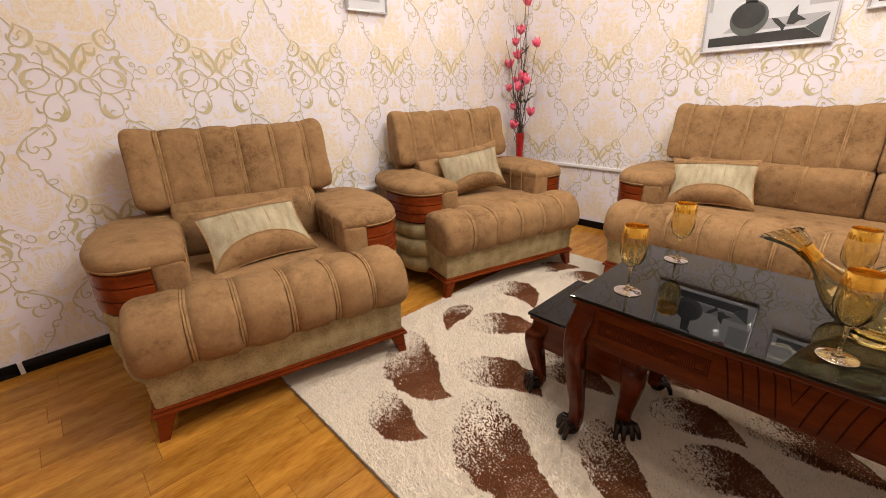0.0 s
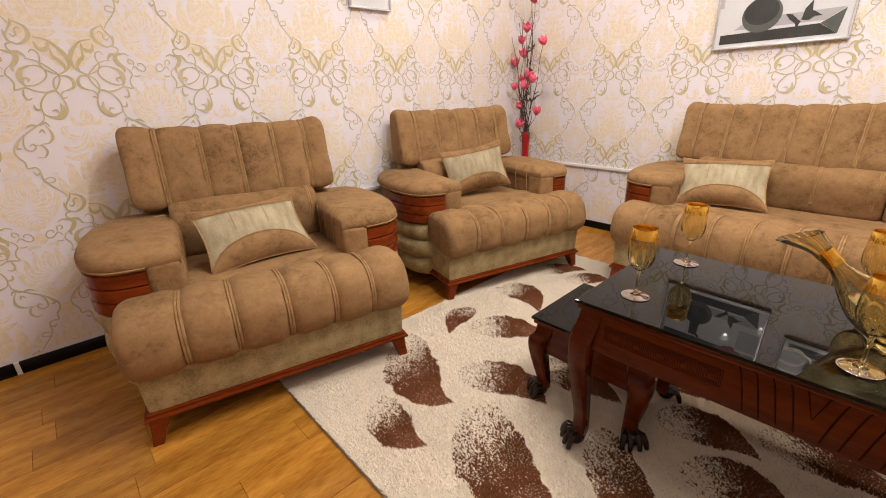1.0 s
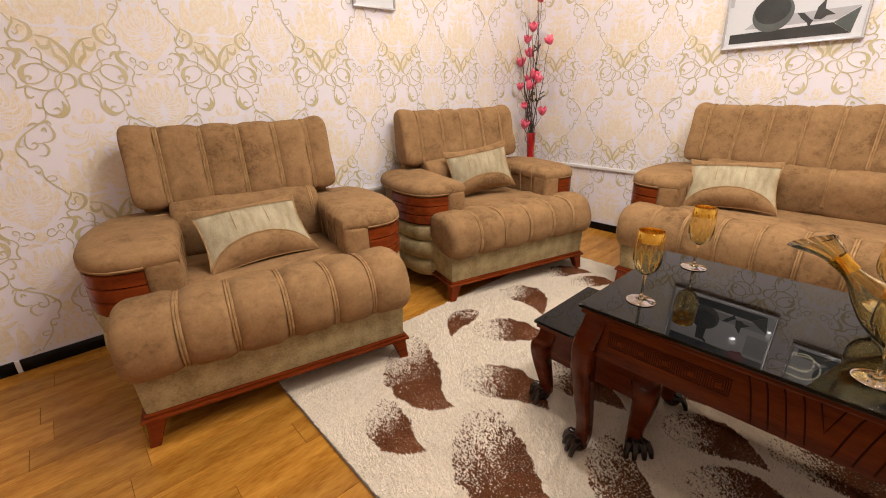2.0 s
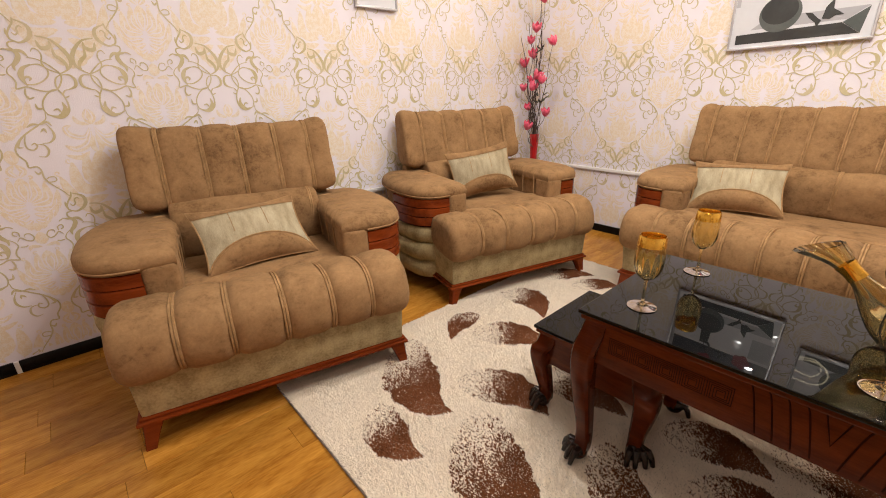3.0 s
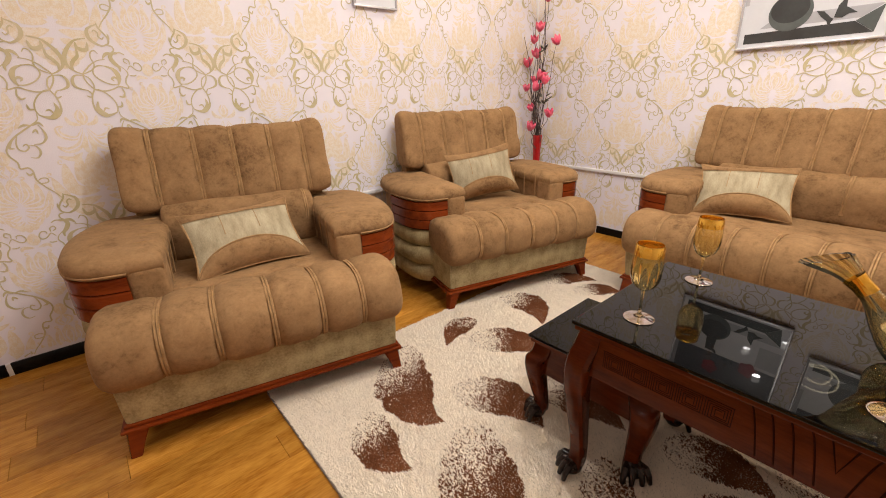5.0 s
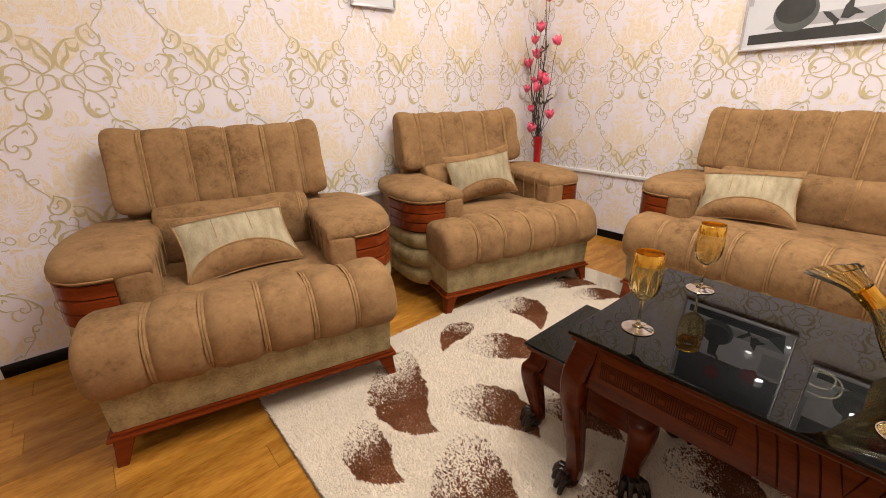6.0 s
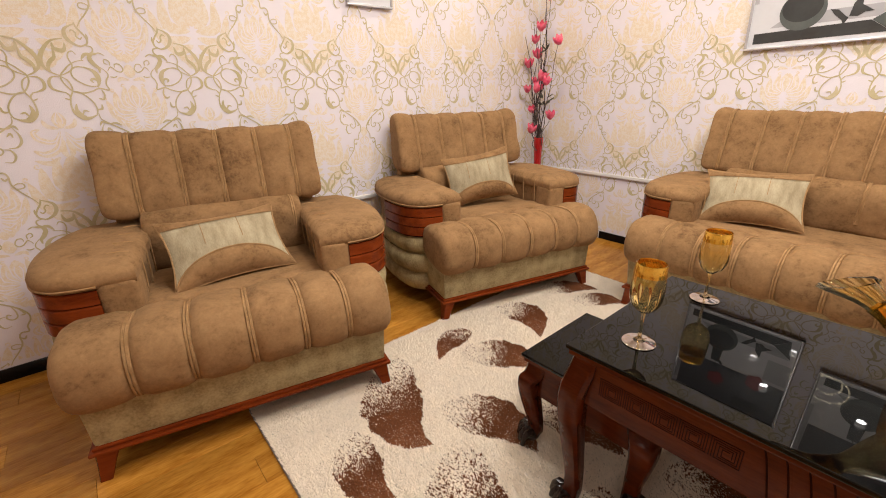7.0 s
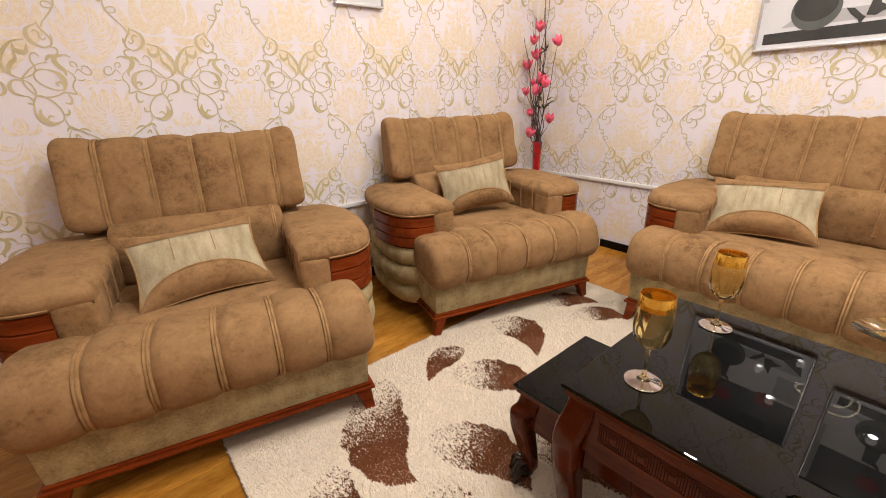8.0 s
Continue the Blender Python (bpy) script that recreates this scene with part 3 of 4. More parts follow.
def shag():
    rng = np.random.default_rng(7)
    step = 0.0036
    xs, ys = np.meshgrid(np.arange(RUG[0] + 0.004, 0.95, step), np.arange(RUG[2] + 0.004, RUG[3] - 0.004, step))
    p = np.stack([xs.ravel(), ys.ravel()], 1) + rng.uniform(-0.0022, 0.0022, (xs.size, 2))
    n = len(p)
    depth, rim, shade = np.full(n, -1.0), np.ones(n), np.zeros(n)
    for fig in FIGURES:
        d, e, f = figure_depth(p, fig)
        rim, shade = np.where(d > depth, e, rim), np.where(d > depth, f, shade)
        depth = np.maximum(depth, d)
    clump = np.array([noise.noise((x * 22, y * 22, 0)) for x, y in p])
    chance = np.clip((depth - 0.10) * 1.5 + 0.24 * shade + 0.20 * clump + 0.14, 0, 1)
    streak = np.array([noise.noise((x * 120 + y * 60, y * 120 - x * 60, 3)) for x, y in p]) * 0.5 + 0.5
    brown = (depth >= 0) & (np.clip(rng.uniform(0, 1, n) * 0.45 + streak * 0.55, 0, 1) < 0.37 + chance * 0.63)
    solid = depth > 0.64
    tall = np.where(solid, 0.004, np.where(brown, 0.007, 0.009)) * rng.uniform(0.75, 1.2, n) * (1 + 0.35 * clump) * np.where((depth >= 0) & ~solid, 0.72 + 0.28 * rim, 1)
    turn = rng.uniform(0, 2 * math.pi, n)
    lean = rng.uniform(0.002, 0.008, n) * np.where(solid, 0.5, 1)
    tip = np.stack([p[:, 0] + np.cos(turn) * lean - 0.002, p[:, 1] + np.sin(turn) * lean - 0.003, 0.009 + tall], 1)
    verts = np.empty((n, 4, 3))
    for k in range(3):
        a = turn + k * 2.094
        foot = np.where(depth > 0.45, 0.0048, 0.0034)
        verts[:, k] = np.stack([p[:, 0] + foot * np.cos(a), p[:, 1] + foot * np.sin(a), np.full(n, 0.008)], 1)
    verts[:, 3] = tip
    base = np.arange(n)[:, None] * 4
    faces = np.concatenate([base + np.array(f) for f in ((0, 1, 3), (1, 2, 3), (2, 0, 3))])
    mesh = bpy.data.meshes.new("shag")
    mesh.from_pydata(verts.reshape(-1, 3).tolist(), [], faces.tolist())
    cream = np.array((0.90, 0.775, 0.64)) * (0.90 + 0.10 * rng.uniform(0, 1, (n, 1)) + 0.06 * clump[:, None])
    dark = np.where(solid, 1.1, 1.0)[:, None] * np.array((0.135, 0.048, 0.020)) * (0.75 + 0.5 * rng.uniform(0, 1, (n, 1)))
    colour = np.ones((n, 4, 4))
    colour[:, :, :3] = np.where(brown[:, None], dark, cream)[:, None, :]
    layer = mesh.color_attributes.new("yarn", "FLOAT_COLOR", "POINT")
    layer.data.foreach_set("color", colour.ravel())
    return mesh


YARN = material("rug_yarn", (0.6, 0.5, 0.4), 0.9, spec=0.1)
_t = YARN.node_tree
_a = _t.nodes.new("ShaderNodeAttribute")
_a.attribute_name = "yarn"
_t.links.new(_a.outputs["Color"], _t.nodes["Principled BSDF"].inputs["Base Color"])
_g, _up, _soft = _t.nodes.new("ShaderNodeNewGeometry"), _t.nodes.new("ShaderNodeVectorMath"), _t.nodes.new("ShaderNodeVectorMath")
_up.inputs[1].default_value, _soft.operation = (0, 0, 1.7), "NORMALIZE"
_t.links.new(_g.outputs["Normal"], _up.inputs[0])
_t.links.new(_up.outputs[0], _soft.inputs[0])
_t.links.new(_soft.outputs[0], _t.nodes["Principled BSDF"].inputs["Normal"])
BACKING = material("rug_backing", (0.66, 0.57, 0.47), 0.9, other=(0.42, 0.35, 0.27), scale=40)
HEM = material("rug_hem", (0.26, 0.21, 0.18), 0.9, scale=60)
rug = part("rug", box(RUG[0] + 0.004, RUG[1], RUG[2] + 0.004, RUG[3], -0.004, 0.009, 0.003), BACKING)
tagged(rug, "cream shag rug with speckled brown teardrop figures", "rug")
pile = new("shag", shag())
pile.data.materials.append(YARN)
pile.parent, pile["kind"] = rug, "stuff"
hem = part("hem", tube([(RUG[0], RUG[3], 0.004), (RUG[0], RUG[2] + 0.02, 0.004), (RUG[0] + 0.006, RUG[2] + 0.006, 0.004), (RUG[0] + 0.02, RUG[2], 0.004), (RUG[1], RUG[2], 0.004)], 0.0036, 6), HEM, rug, "dark stitched hem")


# ---- pillows ----
def pillow(m, label):
    """A cushion standing in its own xz plane, its face towards -y."""
    w, h, fat = 0.208, 0.146, 0.054
    thing = empty("pillow", m, label, "pillow", "scatter pillows")

    def at(u, v, side, lift=0.0):
        pinch = 1 - 0.10 * (1 - v * v) * abs(u) ** 3
        pinch2 = 1 - 0.13 * (1 - u * u) * abs(v) ** 3
        rise = fat * (max(0, 1 - abs(u) ** 2.3) * max(0, 1 - abs(v) ** 2.3)) ** 0.95
        crease = 0.003 * noise.noise((u * 3, v * 3, 5)) * (1 - u * u)
        return Vector((w * u * pinch, side * (rise + lift + crease + 0.002), h * v * pinch2))

    def patch(low, high, side, lift, nu=28, nv=14, bulge=0.0):
        bm, rows = bmesh.new(), []
        for j in range(nv + 1):
            rows.append([])
            for i in range(nu + 1):
                u = -1 + 2 * i / nu
                a, b = low(u), high(u)
                v = a + (b - a) * j / nv
                puff = bulge * math.sin(math.pi * j / nv) * (1 - u * u) ** 0.5 if bulge else 0
                edge = 0.0 if 0 < j < nv else -0.4
                rows[-1].append(bm.verts.new(at(u, v, side, lift * (1 + edge) + puff)))
        for a, b in zip(rows, rows[1:]):
            for i in range(nu):
                bm.faces.new((a[i], a[i + 1], b[i + 1], b[i]))
        return bm

    body = patch(lambda u: -1, lambda u: 1, -1, 0.0, 32, 24)
    back = patch(lambda u: -1, lambda u: 1, 1, 0.0, 32, 24)
    tmp = bpy.data.meshes.new("t")
    back.to_mesh(tmp)
    back.free()
    body.from_mesh(tmp)
    bpy.data.meshes.remove(tmp)
    part("cover", body, CREAM, thing, "cream chenille cover")
    part("top_band", patch(lambda u: 0.68 + 0.05 * u * u, lambda u: 1, -1, 0.005, 28, 8), SUEDE, thing, "brown suede top band")
    arc = lambda u: -1 + 0.74 * max(0, 1 - u * u) ** 0.5
    part("half_moon", patch(lambda u: -1, arc, -1, 0.006, 32, 12, 0.016), SUEDE, thing, "brown suede half-moon panel")
    rim = [at(-1 + 2 * i / 20, 1, -1) for i in range(21)] + [at(1, 1 - 2 * i / 16, -1) for i in range(1, 17)] + [at(1 - 2 * i / 20, -1, -1) for i in range(1, 21)] + [at(-1, -1 + 2 * i / 16, -1) for i in range(1, 17)]
    part("piping", tube(rim, 0.0035, 6), PIPING, thing)
    part("arc_piping", tube([at(-0.99 + 1.98 * i / 32, arc(-0.99 + 1.98 * i / 32), -1, 0.006) for i in range(33)], 0.003, 5), PIPING, thing)
    for u0 in (-0.36, 0.25):
        part("stitch_line", tube([at(u0 + 0.02 * v, v, -1, 0.0005) for v in (k / 10 for k in range(0, 8))], 0.0013, 5), PIPING, thing)
    return thing


pillow(CHAIRS[0][0] @ pose(-0.005, 0.380, 0.556, -46, -1, 10), "cream pillow with brown half-moon leaning in the armchair")
pillow(CHAIRS[1][0] @ pose(0.015, 0.475, 0.605, -19, -8, -11), "cream pillow with brown half-moon leaning in the armchair")
pillow(pose(-0.190, 2.690, 0.570, -38, -2, 12), "cream pillow with brown half-moon leaning on the sofa")


# ---- glasses and decanter ----
def wine_glass(x, y):
    g = empty("wine_glass", pose(x, y, top_at(y) + 0.001, -LEAN), "amber wine glass with a gilt rim", "wine glass", "wine glasses")
    outer = [(0.0055, 0.078), (0.012, 0.082), (0.026, 0.095), (0.0345, 0.115), (0.0365, 0.135), (0.0355, 0.160), (0.0335, 0.180), (0.0318, 0.200)]
    inner = [(r - 0.0013, z + 0.0006) for r, z in outer[::-1]]
    inner[-1] = (0.0008, 0.0815)
    smooth_out = [(q.x, q.y) for q in spline([(r, z, 0) for r, z in outer], 3)]
    smooth_in = [(q.x, q.y) for q in spline([(r, z, 0) for r, z in inner], 3)]
    stem = [(q.x, q.y) for q in spline([(0.0368, 0.0, 0), (0.0372, 0.0016, 0), (0.030, 0.003, 0), (0.014, 0.006, 0), (0.006, 0.012, 0), (0.0038, 0.025, 0), (0.0035, 0.05, 0), (0.0042, 0.068, 0), (0.0055, 0.078, 0)], 3)]
    cut = lambda i, a: 1 + (0.045 * math.cos(10 * a) * max(0.0, 1 - smooth_out[i][1] / 0.150) / 0.45 if i < len(smooth_out) else 0.0)
    part("bowl", turned(smooth_out + smooth_in, 60, flute=cut), AMBER, g, "amber glass bowl with a cut base")
    part("foot", turned([(0.0008, 0.0)] + stem[:10] + [(0.0008, stem[9][1] + 0.001)], 40), SILVERED, g, "mirrored glass foot")
    part("stem", turned([(0.0008, stem[9][1])] + stem[9:] + [(0.0008, stem[-1][1])], 20), AMBER, g)
    part("gilt_rim", turned([(0.0347, 0.173), (0.0340, 0.180), (0.0324, 0.199), (0.0310, 0.2005), (0.0304, 0.199), (0.0320, 0.180), (0.0325, 0.173)], 40), GILT, g, "gilt band round the rim")
    return g


SILVERED = material("iridescent_foot", (0.60, 0.55, 0.55), 0.06, metal=1.0, other=(0.45, 0.40, 0.36), scale=60, contrast=0.6)
for gx, gy in ((0.003, 1.188), (0.018, 1.545), (0.466, 1.180), (0.450, 1.560)):
    wine_glass(gx, gy)


def decanter():
    d = empty("decanter", pose(0.0, 0.0, top_at(1.325) - TOP), "amber glass decanter with a slanted spout and gilt collar", "decanter")
    y = 1.325
    line = spline([(0.300, y, 0.738), (0.335, y, 0.722), (0.365, y, 0.698), (0.392, y, 0.672), (0.425, y, 0.640), (0.465, y, 0.610), (0.515, y, 0.592), (0.570, y, 0.590), (0.610, y, 0.600)], 4)
    size = spline([(0.034, 0, 0), (0.024, 0, 0), (0.0165, 0, 0), (0.021, 0, 0), (0.040, 0, 0), (0.060, 0, 0), (0.069, 0, 0), (0.056, 0, 0), (0.012, 0, 0)], 4)
    loops, inside = [], []
    for i, (q, s) in enumerate(zip(line, size)):
        way = (line[min(i + 1, len(line) - 1)] - line[max(i - 1, 0)]).normalized()
        up = Vector((0, 1, 0)).cross(way).normalized()
        skew = max(0, 1 - i / 6) * 0.030
        ring, hole = [], []
        for k in range(64):
            a = 2 * math.pi * k / 64
            for out, r in ((ring, s.x * (1 + 0.05 * math.cos(8 * a) * max(0, 1 - i / 22))), (hole, s.x * 0.93 - 0.0020)):
                o = r * (math.cos(a) * up + math.sin(a) * Vector((0, 1, 0)))
                out.append(q + o + way * -skew * math.cos(a))
        loops.append(ring)
        inside.append(hole)
    bm = rings(loops[::-1] + inside[:-1], caps=False)
    bmesh.ops.holes_fill(bm, edges=[e for e in bm.edges if e.is_boundary])
    part("glass_body", bm, AMBER, d, "iridescent amber glass body")
    collar = []
    for i in (6, 7, 8, 9, 10):
        way = (line[i + 1] - line[i - 1]).normalized()
        up = Vector((0, 1, 0)).cross(way).normalized()
        collar.append([line[i] + (size[i].x * 1.05 + 0.0010) * (math.cos(a) * up + math.sin(a) * Vector((0, 1, 0))) for a in (2 * math.pi * k / 32 for k in range(32))])
    part("gilt_collar", rings(collar, caps=False), GILT, d, "bright gilt collar")
    part("foot", turned([(0.0, TOP + 0.001), (0.046, TOP + 0.001), (0.047, TOP + 0.006), (0.030, TOP + 0.012), (0.026, TOP + 0.016)], 32, at=(0.515, y, 0)), AMBER, d)
    part("handle", tube(spline([(0.470, y, 0.668), (0.490, y, 0.695), (0.525, y, 0.707), (0.570, y, 0.695), (0.605, y, 0.660), (0.612, y, 0.615)], 6), 0.005, 10), CLEAR, d, "clear glass loop handle")


decanter()


# ---- vase with blossom branches ----
VX, VY = -1.70, 2.985
vase = empty("flower_vase", pose(VX, VY, 0), "tall red floor vase with pink magnolia branches", "vase")
body = [(q.x, q.y) for q in spline([(0.0, 0.0, 0), (0.062, 0.0, 0), (0.066, 0.02, 0), (0.05, 0.15, 0), (0.030, 0.42, 0), (0.029, 0.60, 0), (0.036, 0.722, 0), (0.033, 0.724, 0), (0.026, 0.60, 0), (0.024, 0.45, 0)], 4)]
part("vase_body", turned(body, 28), REDGLAZE, vase, "glossy red vase")
rnd = random.Random(5)
BLOOMS = [(0.03, 1.680), (0.02, 1.485), (0.145, 1.395), (-0.05, 1.415), (-0.043, 1.320), (-0.165, 1.262), (0.02, 1.168), (-0.108, 1.086), (0.085, 1.135), (-0.045, 0.945), (0.080, 0.897), (-0.028, 0.800), (-0.085, 1.140), (-0.010, 1.090)]


def twig(x1, y1, z1, wave, thick=0.0045):
    a, b = rnd.uniform(0, 6), rnd.uniform(0, 6)
    pts = []
    for k in range(25):
        t = k / 24
        sway = wave * math.sin(math.pi * t)
        pts.append((x1 * t ** 1.3 + sway * math.sin(a + 9 * t), y1 * t + sway * math.cos(b + 8 * t), 0.60 + (z1 - 0.60) * t))
    part("branch", tube(pts, thick, 6, taper=lambda t: 1 - 0.65 * t), TWIG, vase)
    return pts


def blossom(x, y, z, size, tilt, spin):
    """Five cupped petals."""
    bm = bmesh.new()
    m = pose(x, y, z, tilt, 0, spin)
    for k in range(5):
        r = Matrix.Rotation(k * 1.2566 + 0.2, 4, "Z")
        rows = []
        for j in range(6):
            t = j / 5
            rad = size * (0.12 + 0.85 * math.sin(t * 1.9) ** 0.9)
            wide = size * 0.62 * math.sin(math.pi * (0.08 + 0.86 * t)) ** 0.8
            rows.append([bm.verts.new(m @ r @ Vector((rad - 0.25 * size * s * s, wide * s, size * 1.7 * t - 0.15 * size * s * s))) for s in (-1, -0.5, 0, 0.5, 1)])
        for p, q in zip(rows, rows[1:]):
            for i in range(4):
                bm.faces.new((p[i], p[i + 1], q[i + 1], q[i]))
    ob = part("blossom", bm, PETAL, vase, "pink silk magnolia blossom")
    ob.modifiers.new("thick", "SOLIDIFY").thickness = 0.0012


for x, z in BLOOMS:
    y = rnd.uniform(-0.07, 0.05)
    twig(x * 0.95, y, z, 0.026, 0.0040)
    blossom(x, y, z - 0.022, rnd.uniform(0.030, 0.040), rnd.uniform(-35, 35), rnd.uniform(0, 360))
for x, z, wave in ((0.05, 1.98, 0.035), (-0.14, 1.55, 0.03), (-0.07, 1.56, 0.04), (0.03, 1.60, 0.03), (-0.19, 1.45, 0.02)):
    twig(x, rnd.uniform(-0.06, 0.06), z, wave)
for k in range(14):
    bm = bmesh.new()
    z, a = rnd.choice((0.98, 1.0, 1.03, 1.33, 1.36, 1.2)), rnd.uniform(0, 6.28)
    x, y, s = rnd.uniform(-0.05, 0.06), rnd.uniform(-0.05, 0.04), rnd.uniform(0.022, 0.036)
    rows = [[bm.verts.new((x + math.cos(a) * s * t * 1.6 - math.sin(a) * v * s * math.sin(math.pi * t) * 0.4, y + math.sin(a) * s * t * 1.6 + math.cos(a) * v * s * math.sin(math.pi * t) * 0.4, z + s * 0.9 * t - 0.3 * s * v * v)) for v in (-1, 0, 1)] for t in (0.02, 0.3, 0.6, 0.98)]
    for p, q in zip(rows, rows[1:]):
        for i in range(2):
            bm.faces.new((p[i], p[i + 1], q[i + 1], q[i]))
    leaf = part("leaf", bm, LEAF, vase)
    leaf.modifiers.new("thick", "SOLIDIFY").thickness = 0.001


# ---- pictures ----
def gloss(name, colour, other=None):
    m = material(name, colour, 0.35, other=other, scale=6, contrast=0.3, coat=1.0)
    m.node_tree.nodes["Principled BSDF"].inputs["Coat Roughness"].default_value = 0.01
    return m


MOUNT = gloss("glazed_white_print", (0.64, 0.65, 0.70), (0.58, 0.59, 0.64))
INK = gloss("glazed_black_print", (0.018, 0.020, 0.022), (0.035, 0.040, 0.042))
GREY = gloss("glazed_grey_print", (0.36, 0.36, 0.40), (0.42, 0.42, 0.46))
SLATE = gloss("glazed_slate_print", (0.06, 0.075, 0.075), (0.10, 0.115, 0.115))
DUSK = gloss("glazed_dusk_print", (0.075, 0.082, 0.105), (0.055, 0.06, 0.08))
ROSE = gloss("glazed_red_print", (0.30, 0.008, 0.02), (0.22, 0.005, 0.012))
FRAME = material("silver_white_frame", (0.70, 0.70, 0.74), 0.25, metal=0.4, other=(0.62, 0.62, 0.66), scale=10)


def flat(points, y):
    bm = bmesh.new()
    front = [bm.verts.new((x, y, z)) for x, z in points]
    back = [bm.verts.new((x, y + 0.0006, z)) for x, z in points]
    bm.faces.new(front)
    bm.faces.new(back[::-1])
    k = len(front)
    for i in range(k):
        bm.faces.new((front[i], front[(i + 1) % k], back[(i + 1) % k], back[i]))
    return bm


def oval(cx, cz, rx, rz, n=40):
    return [(cx + rx * math.cos(2 * math.pi * k / n), cz + rz * math.sin(2 * math.pi * k / n)) for k in range(n)]


def wing(points):
    """A butterfly wing drawn half as large again about its body."""
    return [(0.405 + (x - 0.405) * 1.4, 0.125 + (z - 0.125) * 1.3) for x, z in points]


def picture(m, w, h, label, art=True):
    """A glazed print in a slim frame; x across from its lower left corner, its face towards -y."""
    p = empty("framed_picture", m, label, "picture", "pictures")
    f = 0.011
    for x0, x1, z0, z1 in ((0, w, 0, f), (0, w, h - f, h), (0, f, f, h - f), (w - f, w, f, h - f)):
        part("frame_bar", box(x0, x1, -0.026, -0.002, z0, z1, 0.002, 1), FRAME, p, "silver-white frame bar")
    part("print", box(f, w - f, -0.016, -0.004, f, h - f), MOUNT, p, "white glazed print", smooth=False)
    y = -0.0166
    if not art:
        part("grey_block", flat([(0.05, 0.06), (w - 0.05, 0.06), (w - 0.05, h * 0.5), (0.05, h * 0.6)], y), GREY, p, smooth=False)
        return p
    part("upper_print", flat([(0.034, 0.350), (w - 0.014, 0.350), (w - 0.014, h - 0.014), (0.034, h - 0.014)], y), DUSK, p, smooth=False)
    part("shelf_top", flat([(0.10, 0.098), (0.50, 0.098), (w - 0.035, 0.150), (0.17, 0.150)], y), GREY, p, smooth=False)
    part("shelf_front", flat([(0.035, 0.030), (w - 0.055, 0.030), (w - 0.13, 0.086), (0.035, 0.078)], y - 0.0007), INK, p, smooth=False)
    part("shelf_end", flat([(w - 0.128, 0.086), (w - 0.054, 0.030), (w - 0.036, 0.145)], y - 0.0007), SLATE, p, smooth=False)
    part("panel_grey", flat([(0.0125, 0.22), (0.032, 0.22), (0.032, h - 0.05), (0.0125, h - 0.05)], y), GREY, p, smooth=False)
    part("panel_grey", flat([(w - 0.13, 0.19), (w - 0.016, 0.19), (w - 0.016, 0.33), (w - 0.13, 0.33)], y), GREY, p, smooth=False)
    part("vase_print", flat(oval(0.222, 0.162, 0.092, 0.088), y - 0.0014), SLATE, p, smooth=False)
    part("vase_print", flat(oval(0.218, 0.178, 0.080, 0.066), y - 0.0020), INK, p, smooth=False)
    part("vase_neck", flat([(0.192, 0.238), (0.252, 0.238), (0.246, 0.335), (0.198, 0.335)], y - 0.0014), INK, p, smooth=False)
    part("butterfly_print", flat(wing([(0.395, 0.115), (0.372, 0.140), (0.350, 0.145), (0.365, 0.123), (0.384, 0.105), (0.392, 0.087), (0.402, 0.111)]), y - 0.0014), INK, p, smooth=False)
    part("butterfly_print", flat(wing([(0.402, 0.115), (0.408, 0.155), (0.428, 0.183), (0.430, 0.147), (0.444, 0.137), (0.462, 0.123), (0.440, 0.123), (0.424, 0.111)]), y - 0.0021), INK, p, smooth=False)
    blooms = ((0.25, 0.455, 0.045), (0.455, 0.375, 0.048))
    part("block_print", flat([(0.37, 0.52), (0.50, 0.52), (0.50, 0.585), (0.37, 0.585)], y - 0.0007), INK, p, smooth=False)
    for bx, bz, br in blooms:
        stalk = spline([(0.222, 0.33, 0), ((0.222 + bx) / 2 + 0.02, (0.33 + bz) / 2 + 0.03, 0), (bx, bz, 0)], 8)
        part("stalk_print", flat([(q.x - 0.002, q.y) for q in stalk] + [(q.x + 0.002, q.y) for q in stalk[::-1]], y - 0.0007), INK, p, smooth=False)
        part("bloom_print", flat([(bx + br * (1 + 0.1 * math.cos(5 * a)) * math.cos(a), bz + br * (1 + 0.1 * math.cos(5 * a)) * math.sin(a)) for a in (k * math.pi / 25 for k in range(50))], y - 0.0028), ROSE, p, smooth=False)
        for k in range(5):
            q = stalk[3 + 2 * k] if 3 + 2 * k < len(stalk) else stalk[-1]
            a = k * 2.1 + bx * 9
            lx, lz = q.x + 0.018 * math.cos(a), q.y + 0.018 * math.sin(a)
            part("leaf_print", flat([(lx + 0.017 * math.cos(b) * math.cos(a) - 0.008 * math.sin(b) * math.sin(a), lz + 0.017 * math.cos(b) * math.sin(a) + 0.008 * math.sin(b) * math.cos(a)) for b in (j * math.pi / 6 for j in range(12))], y - 0.0007 * (3 + 0.1 * k)), INK, p, smooth=False)
    return p


picture(pose(-0.500, BACK - 0.002, 1.252, 0, -1.2, 0), 0.612, 0.62, "framed print of a black vase, red flowers and butterfly")
picture(pose(0.206, BACK - 0.002, 1.400, 0, -1.2, 0), 0.612, 0.62, "framed print of a black vase hung higher beside another")
picture(pose(LEFT + 0.002, 1.545, 1.525, 0, 0, 90), 0.285, 0.36, "small white framed print on the side wall", False)


